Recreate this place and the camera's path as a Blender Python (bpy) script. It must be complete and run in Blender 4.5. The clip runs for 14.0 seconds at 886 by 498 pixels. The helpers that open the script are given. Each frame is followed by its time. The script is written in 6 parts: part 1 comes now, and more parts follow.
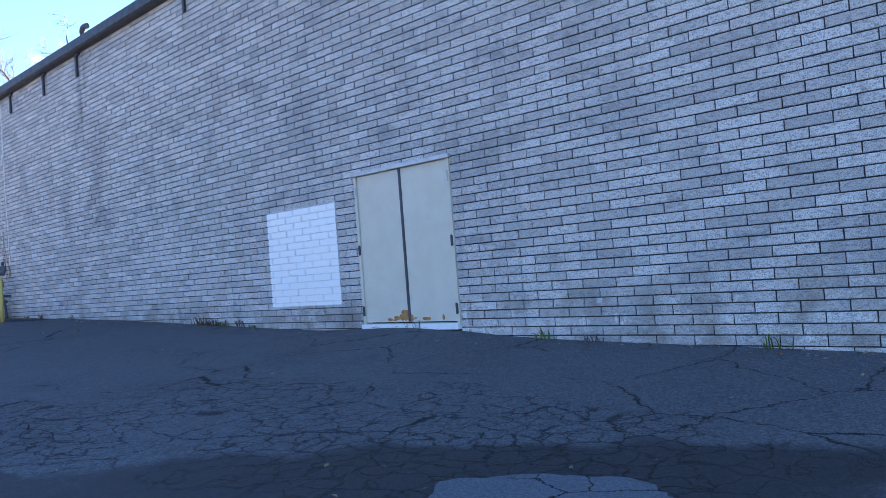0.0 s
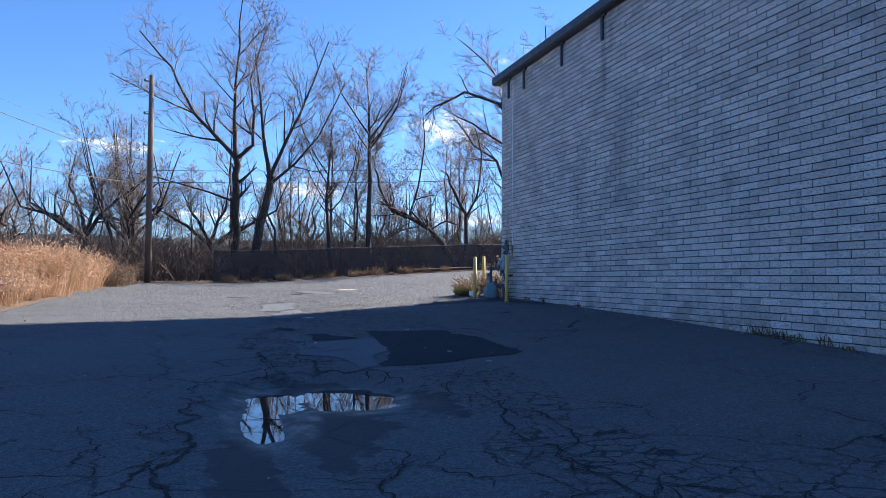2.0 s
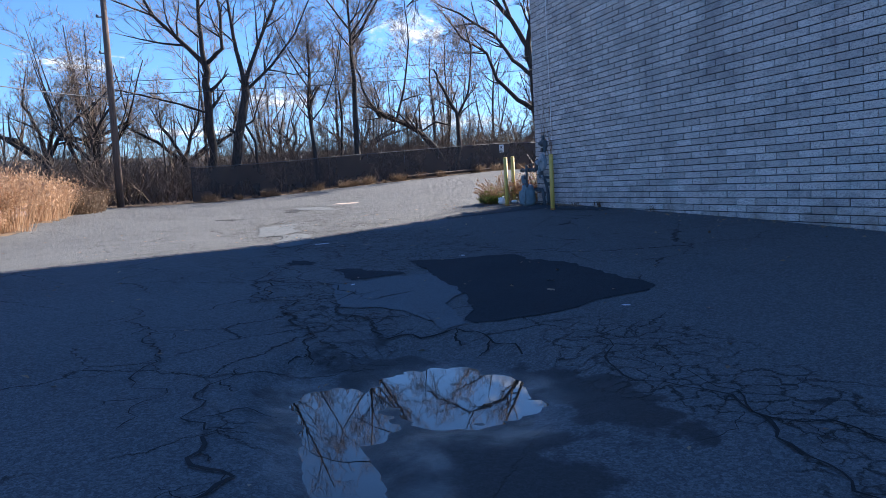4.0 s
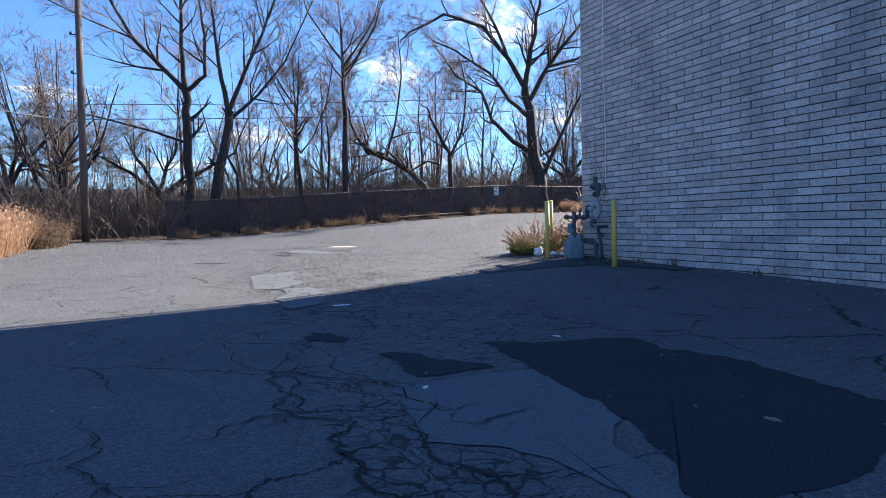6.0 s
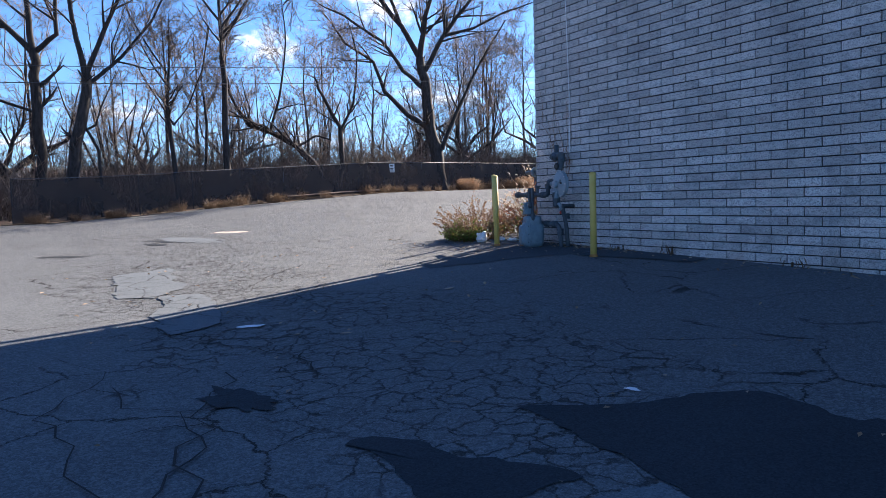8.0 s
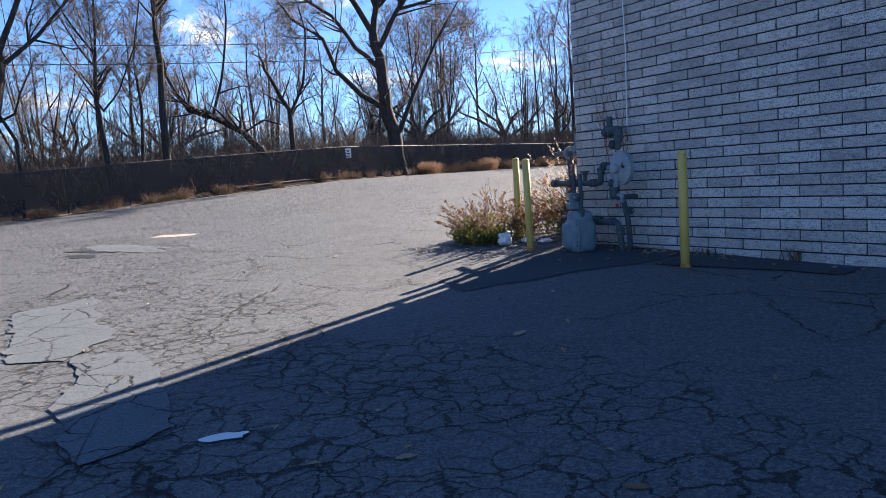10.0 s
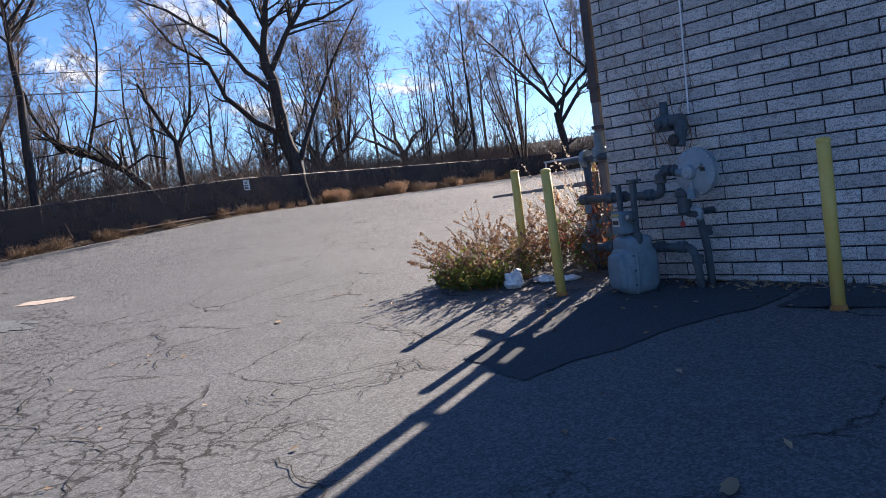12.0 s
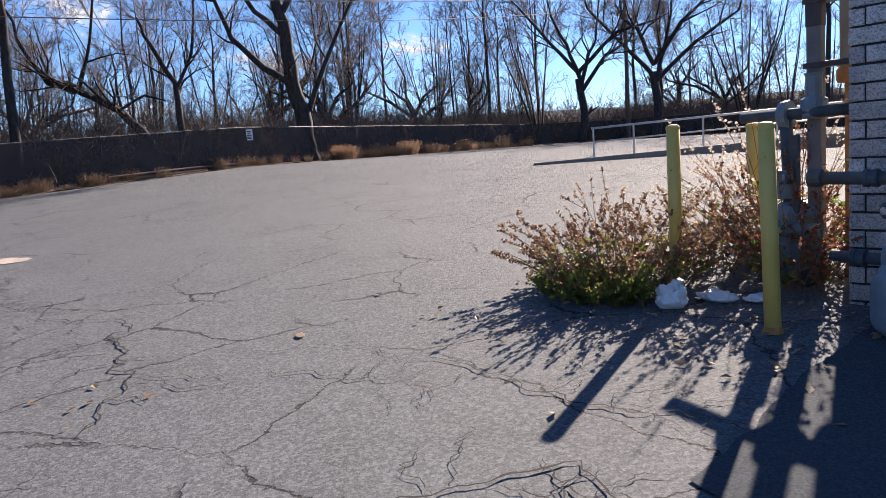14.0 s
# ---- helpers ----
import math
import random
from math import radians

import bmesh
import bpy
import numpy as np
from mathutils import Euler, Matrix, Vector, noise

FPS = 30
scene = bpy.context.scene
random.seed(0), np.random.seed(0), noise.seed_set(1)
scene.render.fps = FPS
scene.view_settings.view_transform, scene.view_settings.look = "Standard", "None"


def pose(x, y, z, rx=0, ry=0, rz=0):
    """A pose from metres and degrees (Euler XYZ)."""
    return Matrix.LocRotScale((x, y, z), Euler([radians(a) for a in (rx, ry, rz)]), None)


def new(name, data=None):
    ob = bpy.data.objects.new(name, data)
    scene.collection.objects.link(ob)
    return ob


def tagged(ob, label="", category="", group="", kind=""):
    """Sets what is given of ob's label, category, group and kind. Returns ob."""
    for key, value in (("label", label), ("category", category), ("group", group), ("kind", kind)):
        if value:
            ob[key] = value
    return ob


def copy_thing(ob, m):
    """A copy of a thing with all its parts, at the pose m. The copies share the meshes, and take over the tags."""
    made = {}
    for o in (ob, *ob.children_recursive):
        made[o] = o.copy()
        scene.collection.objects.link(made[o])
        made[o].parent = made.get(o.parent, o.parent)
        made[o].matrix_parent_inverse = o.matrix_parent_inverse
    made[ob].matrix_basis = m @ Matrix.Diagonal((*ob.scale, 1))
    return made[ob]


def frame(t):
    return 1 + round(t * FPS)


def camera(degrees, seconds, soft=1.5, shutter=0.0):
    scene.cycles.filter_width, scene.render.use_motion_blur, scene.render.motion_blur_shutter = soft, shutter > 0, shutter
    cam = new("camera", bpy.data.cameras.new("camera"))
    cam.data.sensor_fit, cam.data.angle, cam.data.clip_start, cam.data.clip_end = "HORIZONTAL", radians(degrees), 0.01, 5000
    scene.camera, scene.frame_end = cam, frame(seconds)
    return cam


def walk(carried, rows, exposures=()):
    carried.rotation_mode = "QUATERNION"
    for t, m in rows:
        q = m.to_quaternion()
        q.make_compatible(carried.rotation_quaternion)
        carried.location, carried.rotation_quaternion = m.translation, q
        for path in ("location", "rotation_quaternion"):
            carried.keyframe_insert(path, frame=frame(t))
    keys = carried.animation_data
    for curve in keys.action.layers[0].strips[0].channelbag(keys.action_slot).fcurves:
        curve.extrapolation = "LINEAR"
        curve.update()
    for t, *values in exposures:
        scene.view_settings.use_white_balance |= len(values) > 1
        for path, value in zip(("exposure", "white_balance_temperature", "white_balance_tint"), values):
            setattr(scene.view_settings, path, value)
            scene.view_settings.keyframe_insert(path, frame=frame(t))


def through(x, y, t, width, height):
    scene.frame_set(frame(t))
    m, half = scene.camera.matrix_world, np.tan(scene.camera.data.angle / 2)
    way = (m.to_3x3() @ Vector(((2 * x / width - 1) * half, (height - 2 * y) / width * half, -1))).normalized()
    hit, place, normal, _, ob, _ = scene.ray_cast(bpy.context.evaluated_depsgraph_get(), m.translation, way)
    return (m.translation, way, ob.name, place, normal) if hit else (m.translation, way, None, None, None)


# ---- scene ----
cam = camera(59.6, 14.0, 0.8)
METRES, EYE, TILT, LEAN, TURN = 21.47, 1.323, 0.0, 0.0, 42.6
ROWS = [
    (0.0, 0.0, 0.0, 0.0, 0.13, 1.7, 4.42),
    (0.5, -0.0315, 0.0302, 0.003, 24.34, -1.44, 3.3),
    (1.0, -0.0641, 0.0559, 0.0029, 48.11, -2.05, 4.12),
    (1.5, -0.0907, 0.0787, 0.0044, 38.83, -2.75, 1.15),
    (2.0, -0.1176, 0.1064, 0.0063, 31.27, 2.25, -0.33),
    (2.5, -0.1482, 0.1284, 0.0074, 30.39, 0.01, -0.11),
    (3.0, -0.1765, 0.1526, 0.0082, 30.01, -4.99, 4.06),
    (5.5, -0.3179, 0.2703, 0.0161, 28.46, -3.79, 0.3),
    (6.0, -0.3429, 0.2918, 0.017, 27.65, -1.93, 1.16),
    (6.5, -0.3691, 0.3172, 0.0179, 27.93, 1.07, 1.43),
    (7.0, -0.3904, 0.3451, 0.0184, 23.05, 1.8, 1.96),
    (7.5, -0.4123, 0.3735, 0.0184, 20.28, -1.8, 1.5),
    (10.0, -0.5142, 0.5167, 0.026, 14.89, -5.16, 3.37),
    (10.5, -0.5305, 0.5463, 0.0278, 11.4, -5.3, 3.19),
    (11.0, -0.5499, 0.5742, 0.0284, 9.43, -4.96, 5.54),
    (11.5, -0.5659, 0.6048, 0.0292, 7.83, -4.84, 7.31),
    (12.0, -0.5839, 0.6326, 0.0298, 6.97, -4.11, 7.22),
    (12.5, -0.5947, 0.6636, 0.0295, 5.57, -5.31, 7.64),
    (13.0, -0.6082, 0.6914, 0.0279, 3.89, -7.09, 6.08),
    (13.5, -0.621, 0.72, 0.0295, 4.94, -7.09, 4.85),
    (14.0, -0.6339, 0.7496, 0.031, 7.05, -6.74, 3.69),
]
EXPOSURES = [(0.0, 3.2, 6400.0, 15.0), (0.4, 2.6, 5900.0, 13.0), (1.0, 1.95, 5500.0, 12.0), (6.0, 2.04, 5620.0, 12.5), (10.5, 1.84, 5800.0, 14.0), (14.0, 1.57, 5900.0, 17.0)]
walk(cam, [(t, pose(0, 0, EYE, TILT, LEAN, TURN) @ pose(METRES * x, METRES * y, METRES * z, 90 + pitch, roll, yaw)) for t, x, y, z, yaw, pitch, roll in ROWS], EXPOSURES)

# ---- world, sun, exposure ----
SUN_ELEV, SUN_AZ = 27.2, 21.2  # azimuth from +y towards -x
world = bpy.data.worlds.new("sky")
scene.world = world
world.use_nodes = True
wn = world.node_tree.nodes
sky = wn.new("ShaderNodeTexSky")
sky.sky_type = "NISHITA"
sky.sun_disc = False
sky.sun_elevation = radians(SUN_ELEV)
sky.sun_rotation = radians(-SUN_AZ)
sky.air_density, sky.dust_density, sky.ozone_density = 1.0, 0.15, 6.0
sky.altitude = 1200.0
wn["Background"].inputs["Strength"].default_value = 0.052
world.node_tree.links.new(sky.outputs["Color"], wn["Background"].inputs["Color"])
sun_data = bpy.data.lights.new("sun", "SUN")
sun_data.energy, sun_data.angle, sun_data.color = 5.0, radians(0.5), (1.0, 0.82, 0.61)
sun = new("sun", sun_data)
sun_dir = Vector((-math.sin(radians(SUN_AZ)) * math.cos(radians(SUN_ELEV)),
                  math.cos(radians(SUN_AZ)) * math.cos(radians(SUN_ELEV)), math.sin(radians(SUN_ELEV))))
sun.matrix_world = Matrix.Translation((0, 0, 60)) @ sun_dir.to_track_quat("Z", "Y").to_matrix().to_4x4()


# ---- materials ----
class Mat:
    """A small builder for node materials."""

    def __init__(self, name, rough=0.8, metal=0.0, spec=0.5):
        self.m = bpy.data.materials.new(name)
        self.m.use_nodes = True
        self.t = self.m.node_tree
        self.b = self.t.nodes["Principled BSDF"]
        self.b.inputs["Roughness"].default_value = rough
        self.b.inputs["Metallic"].default_value = metal
        self.b.inputs["Specular IOR Level"].default_value = spec
        self.pos = self.n("ShaderNodeNewGeometry").outputs["Position"]

    def n(self, kind):
        return self.t.nodes.new(kind)

    def put(self, value, socket):
        if hasattr(value, "is_linked"):
            self.t.links.new(value, socket)
        else:
            socket.default_value = value

    def base(self, v):
        self.put(v if hasattr(v, "is_linked") else (*v, 1), self.b.inputs["Base Color"])
        return self

    def rough(self, v):
        self.put(v, self.b.inputs["Roughness"])
        return self

    def scaled(self, sx, sy=None, sz=None, vec=None):
        k = self.n("ShaderNodeVectorMath")
        k.operation = "MULTIPLY"
        self.put(vec or self.pos, k.inputs[0])
        k.inputs[1].default_value = (sx, sy if sy is not None else sx, sz if sz is not None else sx)
        return k.outputs[0]

    def noise(self, scale, detail=4.0, rough=0.55, vec=None, out="Fac"):
        k = self.n("ShaderNodeTexNoise")
        k.inputs["Scale"].default_value = scale
        k.inputs["Detail"].default_value = detail
        k.inputs["Roughness"].default_value = rough
        self.put(vec or self.pos, k.inputs["Vector"])
        return k.outputs[out]

    def voronoi(self, scale, feature="DISTANCE_TO_EDGE", vec=None, out="Distance"):
        k = self.n("ShaderNodeTexVoronoi")
        k.feature = feature
        k.inputs["Scale"].default_value = scale
        self.put(vec or self.pos, k.inputs["Vector"])
        return k.outputs[out]

    def ramp(self, fac, lo, hi, a=0.0, b=1.0):
        k = self.n("ShaderNodeMapRange")
        k.interpolation_type = "SMOOTHSTEP"
        self.put(fac, k.inputs["Value"])
        for name, v in (("From Min", lo), ("From Max", hi), ("To Min", a), ("To Max", b)):
            k.inputs[name].default_value = v
        return k.outputs["Result"]

    def math(self, op, a, b=0.0, clamp=False):
        k = self.n("ShaderNodeMath")
        k.operation = op
        k.use_clamp = clamp
        self.put(a, k.inputs[0])
        self.put(b, k.inputs[1])
        return k.outputs[0]

    def mix(self, fac, a, b, blend="MIX"):
        k = self.n("ShaderNodeMix")
        k.data_type, k.blend_type = "RGBA", blend
        self.put(fac, k.inputs["Factor"])
        for v, s in ((a, k.inputs[6]), (b, k.inputs[7])):
            self.put(v if hasattr(v, "is_linked") else (*v, 1), s)
        return k.outputs[2]

    def bump(self, height, strength=0.4, distance=0.01):
        k = self.n("ShaderNodeBump")
        k.inputs["Strength"].default_value = strength
        k.inputs["Distance"].default_value = distance
        self.put(height, k.inputs["Height"])
        self.t.links.new(k.outputs["Normal"], self.b.inputs["Normal"])
        return self

    def axis(self, i, vec=None):
        k = self.n("ShaderNodeSeparateXYZ")
        self.put(vec or self.pos, k.inputs[0])
        return k.outputs[i]

    def island(self):
        return self.n("ShaderNodeNewGeometry").outputs["Random Per Island"]

    def object_random(self):
        return self.n("ShaderNodeObjectInfo").outputs["Random"]

    def band(self, i, lo, hi, soft=0.01):
        a = self.ramp(self.axis(i), lo - soft, lo + soft)
        b = self.ramp(self.axis(i), hi - soft, hi + soft, 1.0, 0.0)
        return self.math("MULTIPLY", a, b)


def spot_mask(m, cx, cy, rx, ry, wobble=0.35, angle=0.0, freq=1.6):
    """A soft-edged stain of its own shape about (cx, cy)."""
    k = m.n("ShaderNodeMapping")
    k.vector_type = "TEXTURE"
    m.put(m.pos, k.inputs["Vector"])
    k.inputs["Location"].default_value = (cx, cy, 0)
    k.inputs["Rotation"].default_value = (0, 0, radians(angle))
    k.inputs["Scale"].default_value = (rx, ry, 1000)
    ln = m.n("ShaderNodeVectorMath")
    ln.operation = "LENGTH"
    m.put(k.outputs[0], ln.inputs[0])
    d = m.math("ADD", ln.outputs["Value"], m.math("MULTIPLY", m.math("SUBTRACT", m.noise(freq, 5), 0.5), wobble * 4))
    return m.ramp(d, 0.85, 1.1, 1.0, 0.0)


def mat_asphalt():
    m = Mat("asphalt", 0.86, 0.0, 0.35)
    warp = m.n("ShaderNodeVectorMath")
    warp.operation = "ADD"
    m.put(m.pos, warp.inputs[0])
    w2 = m.n("ShaderNodeVectorMath")
    w2.operation = "MULTIPLY"
    m.put(m.noise(2.6, 8, 0.68, out="Color"), w2.inputs[0])
    w2.inputs[1].default_value = (0.42, 0.42, 0.0)
    m.put(w2.outputs[0], warp.inputs[1])
    flat = m.scaled(1, 1, 0, warp.outputs[0])
    big = m.noise(0.16, 4)
    fine = m.noise(90, 3)
    grit = m.voronoi(150, "F1", m.scaled(1, 1, 0), "Color")
    tone = m.mix(m.ramp(big, 0.35, 0.68), (0.125, 0.142, 0.159), (0.172, 0.19, 0.205))
    tone = m.mix(m.ramp(m.noise(1.1, 6, 0.62), 0.35, 0.75), tone, (0.122, 0.137, 0.15))
    tone = m.mix(m.ramp(m.noise(0.55, 8, 0.72), 0.5, 0.66, 0.0, 0.34), tone, (0.045, 0.053, 0.063))
    stone = m.voronoi(62, "F1", m.scaled(1, 1, 0), "Color")
    tone = m.mix(0.42, tone, m.mix(m.ramp(m.axis(0, grit), 0.1, 0.95), (0.018, 0.021, 0.024), (0.24, 0.255, 0.27)), "MIX")
    tone = m.mix(0.3, tone, m.mix(m.ramp(m.axis(1, stone), 0.2, 1.0), (0.02, 0.023, 0.027), (0.28, 0.29, 0.3)), "MIX")
    tone = m.mix(m.ramp(fine, 0.3, 0.7, 0.0, 0.45), tone, (0.07, 0.07, 0.072))
    # alligator cracking in zones, longer cracks all over
    cell = m.voronoi(5.2, vec=flat)
    cell2 = m.voronoi(0.75, vec=flat)
    zone = None
    for s in ((-22.9, 1.9, 3.4, 1.5, 0.3), (-16.6, 2.4, 2.2, 1.4, 0.3), (-10.8, 2.6, 1.6, 0.6, 0.3), (-4.2, 3.7, 3.4, 1.3, 0.3), (-7.4, 2.4, 2.0, 0.7, 0.3), (-30.0, 3.0, 4.0, 1.2, 0.4), (-18.6, 2.3, 3.0, 1.7, 0.3), (-14.0, 0.9, 2.0, 0.5, 0.3)):
        k = spot_mask(m, *s)
        zone = k if zone is None else m.math("MAXIMUM", zone, k)
    zone = m.math("MULTIPLY", zone, m.ramp(m.noise(1.3, 3), 0.33, 0.5))
    c1 = m.math("MULTIPLY", m.ramp(cell, 0.008, 0.042, 0.85, 0.0), zone)
    c2 = m.math("MULTIPLY", m.ramp(cell2, 0.0022, 0.007, 1.0, 0.0), m.ramp(m.noise(0.55, 3), 0.44, 0.54))
    crack = m.math("MAXIMUM", c1, c2)
    tone = m.mix(m.math("MULTIPLY", crack, 0.92), tone, (0.01, 0.011, 0.013))
    # damp ground about the standing water
    wet = None
    for s in ((-10.6, 0.8, 1.7, 0.7, 0.45, 0.0, 3.0), (-6.6, 0.75, 0.75, 0.6, 0.5, 0.0, 3.0), (-3.1, 2.95, 2.9, 0.75, 0.22, 33.0), (-8.4, 0.14, 1.0, 0.24, 0.55, 0.0, 3.2), (-9.2, 0.75, 0.75, 0.25, 0.6, 0.0, 3.2), (-10.5, 1.85, 0.9, 0.25, 0.6, 0.0, 3.2), (-5.4, 1.25, 1.0, 0.62, 0.5, 0.0, 2.6), (-6.3, 0.2, 1.2, 0.2, 0.5, 0.0, 3.0)):
        k = spot_mask(m, *s)
        wet = k if wet is None else m.math("MAXIMUM", wet, k)
    tone = m.mix(m.math("MULTIPLY", wet, 0.8), tone, (0.013, 0.014, 0.016))
    m.base(tone)
    soaked = m.math("MAXIMUM", spot_mask(m, -10.35, 0.4, 1.6, 0.42, 0.14), m.math("MAXIMUM", spot_mask(m, -11.0, 1.2, 0.95, 0.62, 0.14), spot_mask(m, -6.8, 0.56, 0.45, 0.5, 0.14)))
    m.rough(m.math("SUBTRACT", m.math("SUBTRACT", 0.88, m.math("MULTIPLY", wet, 0.2)), m.math("MULTIPLY", soaked, m.ramp(m.noise(5, 4), 0.3, 0.7, 0.12, 0.4))))
    h = m.math("SUBTRACT", m.math("MULTIPLY", m.axis(0, grit), 0.8), m.math("MULTIPLY", crack, 2.2))
    h = m.math("ADD", h, m.math("MULTIPLY", m.axis(1, stone), 0.9))
    return m.bump(h, 0.95, 0.012).m


def mat_patch(name, lo, hi, cracked=1.0):
    m = Mat(name, 0.95, 0.0, 0.12)
    grit = m.voronoi(110, "F1", m.scaled(1, 1, 0), "Color")
    tone = m.mix(m.noise(1.4, 6), lo, hi)
    tone = m.mix(0.3, tone, m.mix(grit, (0.01, 0.01, 0.01), tuple(2.2 * c for c in hi)))
    warp = m.n("ShaderNodeVectorMath")
    warp.operation = "ADD"
    m.put(m.scaled(1, 1, 0), warp.inputs[0])
    m.put(m.scaled(0.3, 0.3, 0, m.noise(2.6, 8, 0.68, out="Color")), warp.inputs[1])
    cell = m.voronoi(2.4, vec=warp.outputs[0])
    crack = m.math("MULTIPLY", m.ramp(cell, 0.003, 0.018, 1.0, 0.0), m.ramp(m.noise(0.6, 2), 0.48, 0.56))
    m.base(m.mix(m.math("MULTIPLY", crack, cracked), tone, (0.012, 0.012, 0.013)))
    return m.bump(m.math("SUBTRACT", m.math("MULTIPLY", m.axis(0, grit), 0.5), m.math("MULTIPLY", crack, 2 * cracked)), 0.5, 0.01).m


def mat_water():
    m = Mat("puddle_water", 0.02, 0.0, 0.9)
    m.base(m.mix(m.noise(3, 4), (0.012, 0.013, 0.014), (0.025, 0.024, 0.022)))
    m.b.inputs["IOR"].default_value = 1.33
    return m.bump(m.noise(5, 2), 0.02, 0.01).m


def mat_brick():
    m = Mat("weathered_painted_brick", 0.85, 0.0, 0.3)
    rnd = m.math("FRACT", m.math("ADD", m.island(), m.object_random()))
    tone = m.mix(rnd, (0.48, 0.46, 0.445), (0.71, 0.69, 0.67))
    grime = m.noise(1.0, 6, 0.65, m.scaled(0.75, 1, 0.42))
    tone = m.mix(m.ramp(grime, 0.5, 0.7, 0.0, 0.42), tone, (0.21, 0.215, 0.23))
    tone = m.mix(m.ramp(m.noise(3.4, 7, 0.7, m.scaled(0.7, 1, 1.0)), 0.52, 0.66, 0.0, 0.42), tone, (0.17, 0.175, 0.19))
    streak = m.noise(1.0, 4, 0.6, m.scaled(3.2, 1, 0.22))
    tone = m.mix(m.ramp(streak, 0.58, 0.74, 0.0, 0.28), tone, (0.19, 0.195, 0.21))
    chips = m.noise(26, 5, 0.7, m.scaled(0.6, 1, 1.6))
    tone = m.mix(m.ramp(chips, 0.5, 0.64, 0.0, 0.6), tone, (0.17, 0.175, 0.185))
    tone = m.mix(m.ramp(m.noise(13, 5), 0.62, 0.74, 0.0, 0.25), tone, (0.72, 0.72, 0.72))
    # rust and earth splash near the ground, efflorescence
    low = m.ramp(m.axis(2), 0.7, 1.35, 1.0, 0.0)
    tone = m.mix(m.math("MULTIPLY", low, m.ramp(m.noise(2.4, 5), 0.42, 0.66, 0.0, 0.55)), tone, (0.16, 0.13, 0.085))
    tone = m.mix(m.math("MULTIPLY", low, m.ramp(m.noise(5.5, 4), 0.62, 0.7, 0.0, 0.8)), tone, (0.75, 0.74, 0.7))
    speck = m.noise(85, 4, 0.75)
    tone = m.mix(m.ramp(speck, 0.49, 0.6, 0.0, 0.75), tone, (0.15, 0.155, 0.165))
    for sx, sz in ((-17.02, 4.2), (-16.75, 5.0), (-18.9, 5.4), (-21.1, 5.6)):
        run = m.math("MULTIPLY", m.band(0, sx - 0.09, sx + 0.09, 0.07), m.ramp(m.axis(2), sz, sz + 1.6))
        tone = m.mix(m.math("MULTIPLY", run, m.ramp(m.noise(5, 4), 0.3, 0.6, 0.2, 0.6)), tone, (0.12, 0.125, 0.135))
    # fresh white square painted over old marks
    sq = m.math("MULTIPLY", m.band(0, -10.37, -8.67, 0.012), m.band(2, 0.97, 2.455, 0.012))
    tone = m.mix(m.math("MULTIPLY", sq, m.ramp(m.noise(9, 4), 0.18, 0.34, 0.82, 1.0)), tone, (0.9, 0.9, 0.9))
    m.base(tone)
    h = m.math("ADD", m.noise(38, 5, 0.7), m.math("MULTIPLY", chips, 0.8))
    return m.bump(h, 0.75, 0.016).m


def mat_mortar():
    m = Mat("dark_mortar", 0.95)
    sq = m.math("MULTIPLY", m.band(0, -10.37, -8.67, 0.012), m.band(2, 0.97, 2.455, 0.012))
    tone = m.mix(m.noise(6, 4), (0.016, 0.017, 0.02), (0.045, 0.046, 0.052))
    m.base(m.mix(m.math("MULTIPLY", sq, m.ramp(m.noise(4, 3), 0.3, 0.6, 0.8, 1.0)), tone, (0.8, 0.8, 0.8)))
    return m.bump(m.noise(60, 3), 0.4).m


def simple(name, a, b, scale=6.0, rough=0.7, metal=0.0, bump=0.25, stretch=(1, 1, 1), spots=None, spot_scale=14, spot_at=0.62, vary=0.0):
    """Two tones by noise, grain in the relief, and spots of wear."""
    m = Mat(name, rough, metal, 0.4)
    v = m.scaled(*stretch)
    tone = m.mix(m.ramp(m.noise(scale, 5, 0.6, v), 0.3, 0.7), a, b)
    if spots:
        tone = m.mix(m.ramp(m.noise(spot_scale, 5, 0.65), spot_at, spot_at + 0.06), tone, spots)
    if vary:
        r = m.math("FRACT", m.math("ADD", m.island(), m.object_random()))
        tone = m.mix(m.math("MULTIPLY", r, vary), tone, tuple(0.35 * c for c in a))
    m.base(tone)
    if bump:
        m.bump(m.noise(scale * 9, 4, 0.6, v), bump, 0.008)
    return m.m


def leafy(name, tones, through=0.35, rough=0.6):
    """Thin leaves or dry heads, each one its own tone, which let some light through."""
    m = Mat(name, rough, 0.0, 0.3)
    r = m.math("FRACT", m.math("ADD", m.island(), m.object_random()))
    k = m.n("ShaderNodeValToRGB")
    m.put(r, k.inputs[0])
    while len(k.color_ramp.elements) < len(tones):
        k.color_ramp.elements.new(0.5)
    for i, c in enumerate(tones):
        k.color_ramp.elements[i].position = i / max(1, len(tones) - 1)
        k.color_ramp.elements[i].color = (*c, 1)
    col = m.mix(m.ramp(m.noise(3.0, 3), 0.3, 0.7, 0.0, 0.35), k.outputs[0], tuple(0.5 * c for c in tones[0]))
    m.base(col)
    tr = m.n("ShaderNodeBsdfTranslucent")
    m.put(col, tr.inputs["Color"])
    mx = m.n("ShaderNodeMixShader")
    mx.inputs[0].default_value = through
    m.t.links.new(m.b.outputs[0], mx.inputs[1])
    m.t.links.new(tr.outputs[0], mx.inputs[2])
    m.t.links.new(mx.outputs[0], m.t.nodes["Material Output"].inputs["Surface"])
    return m.m


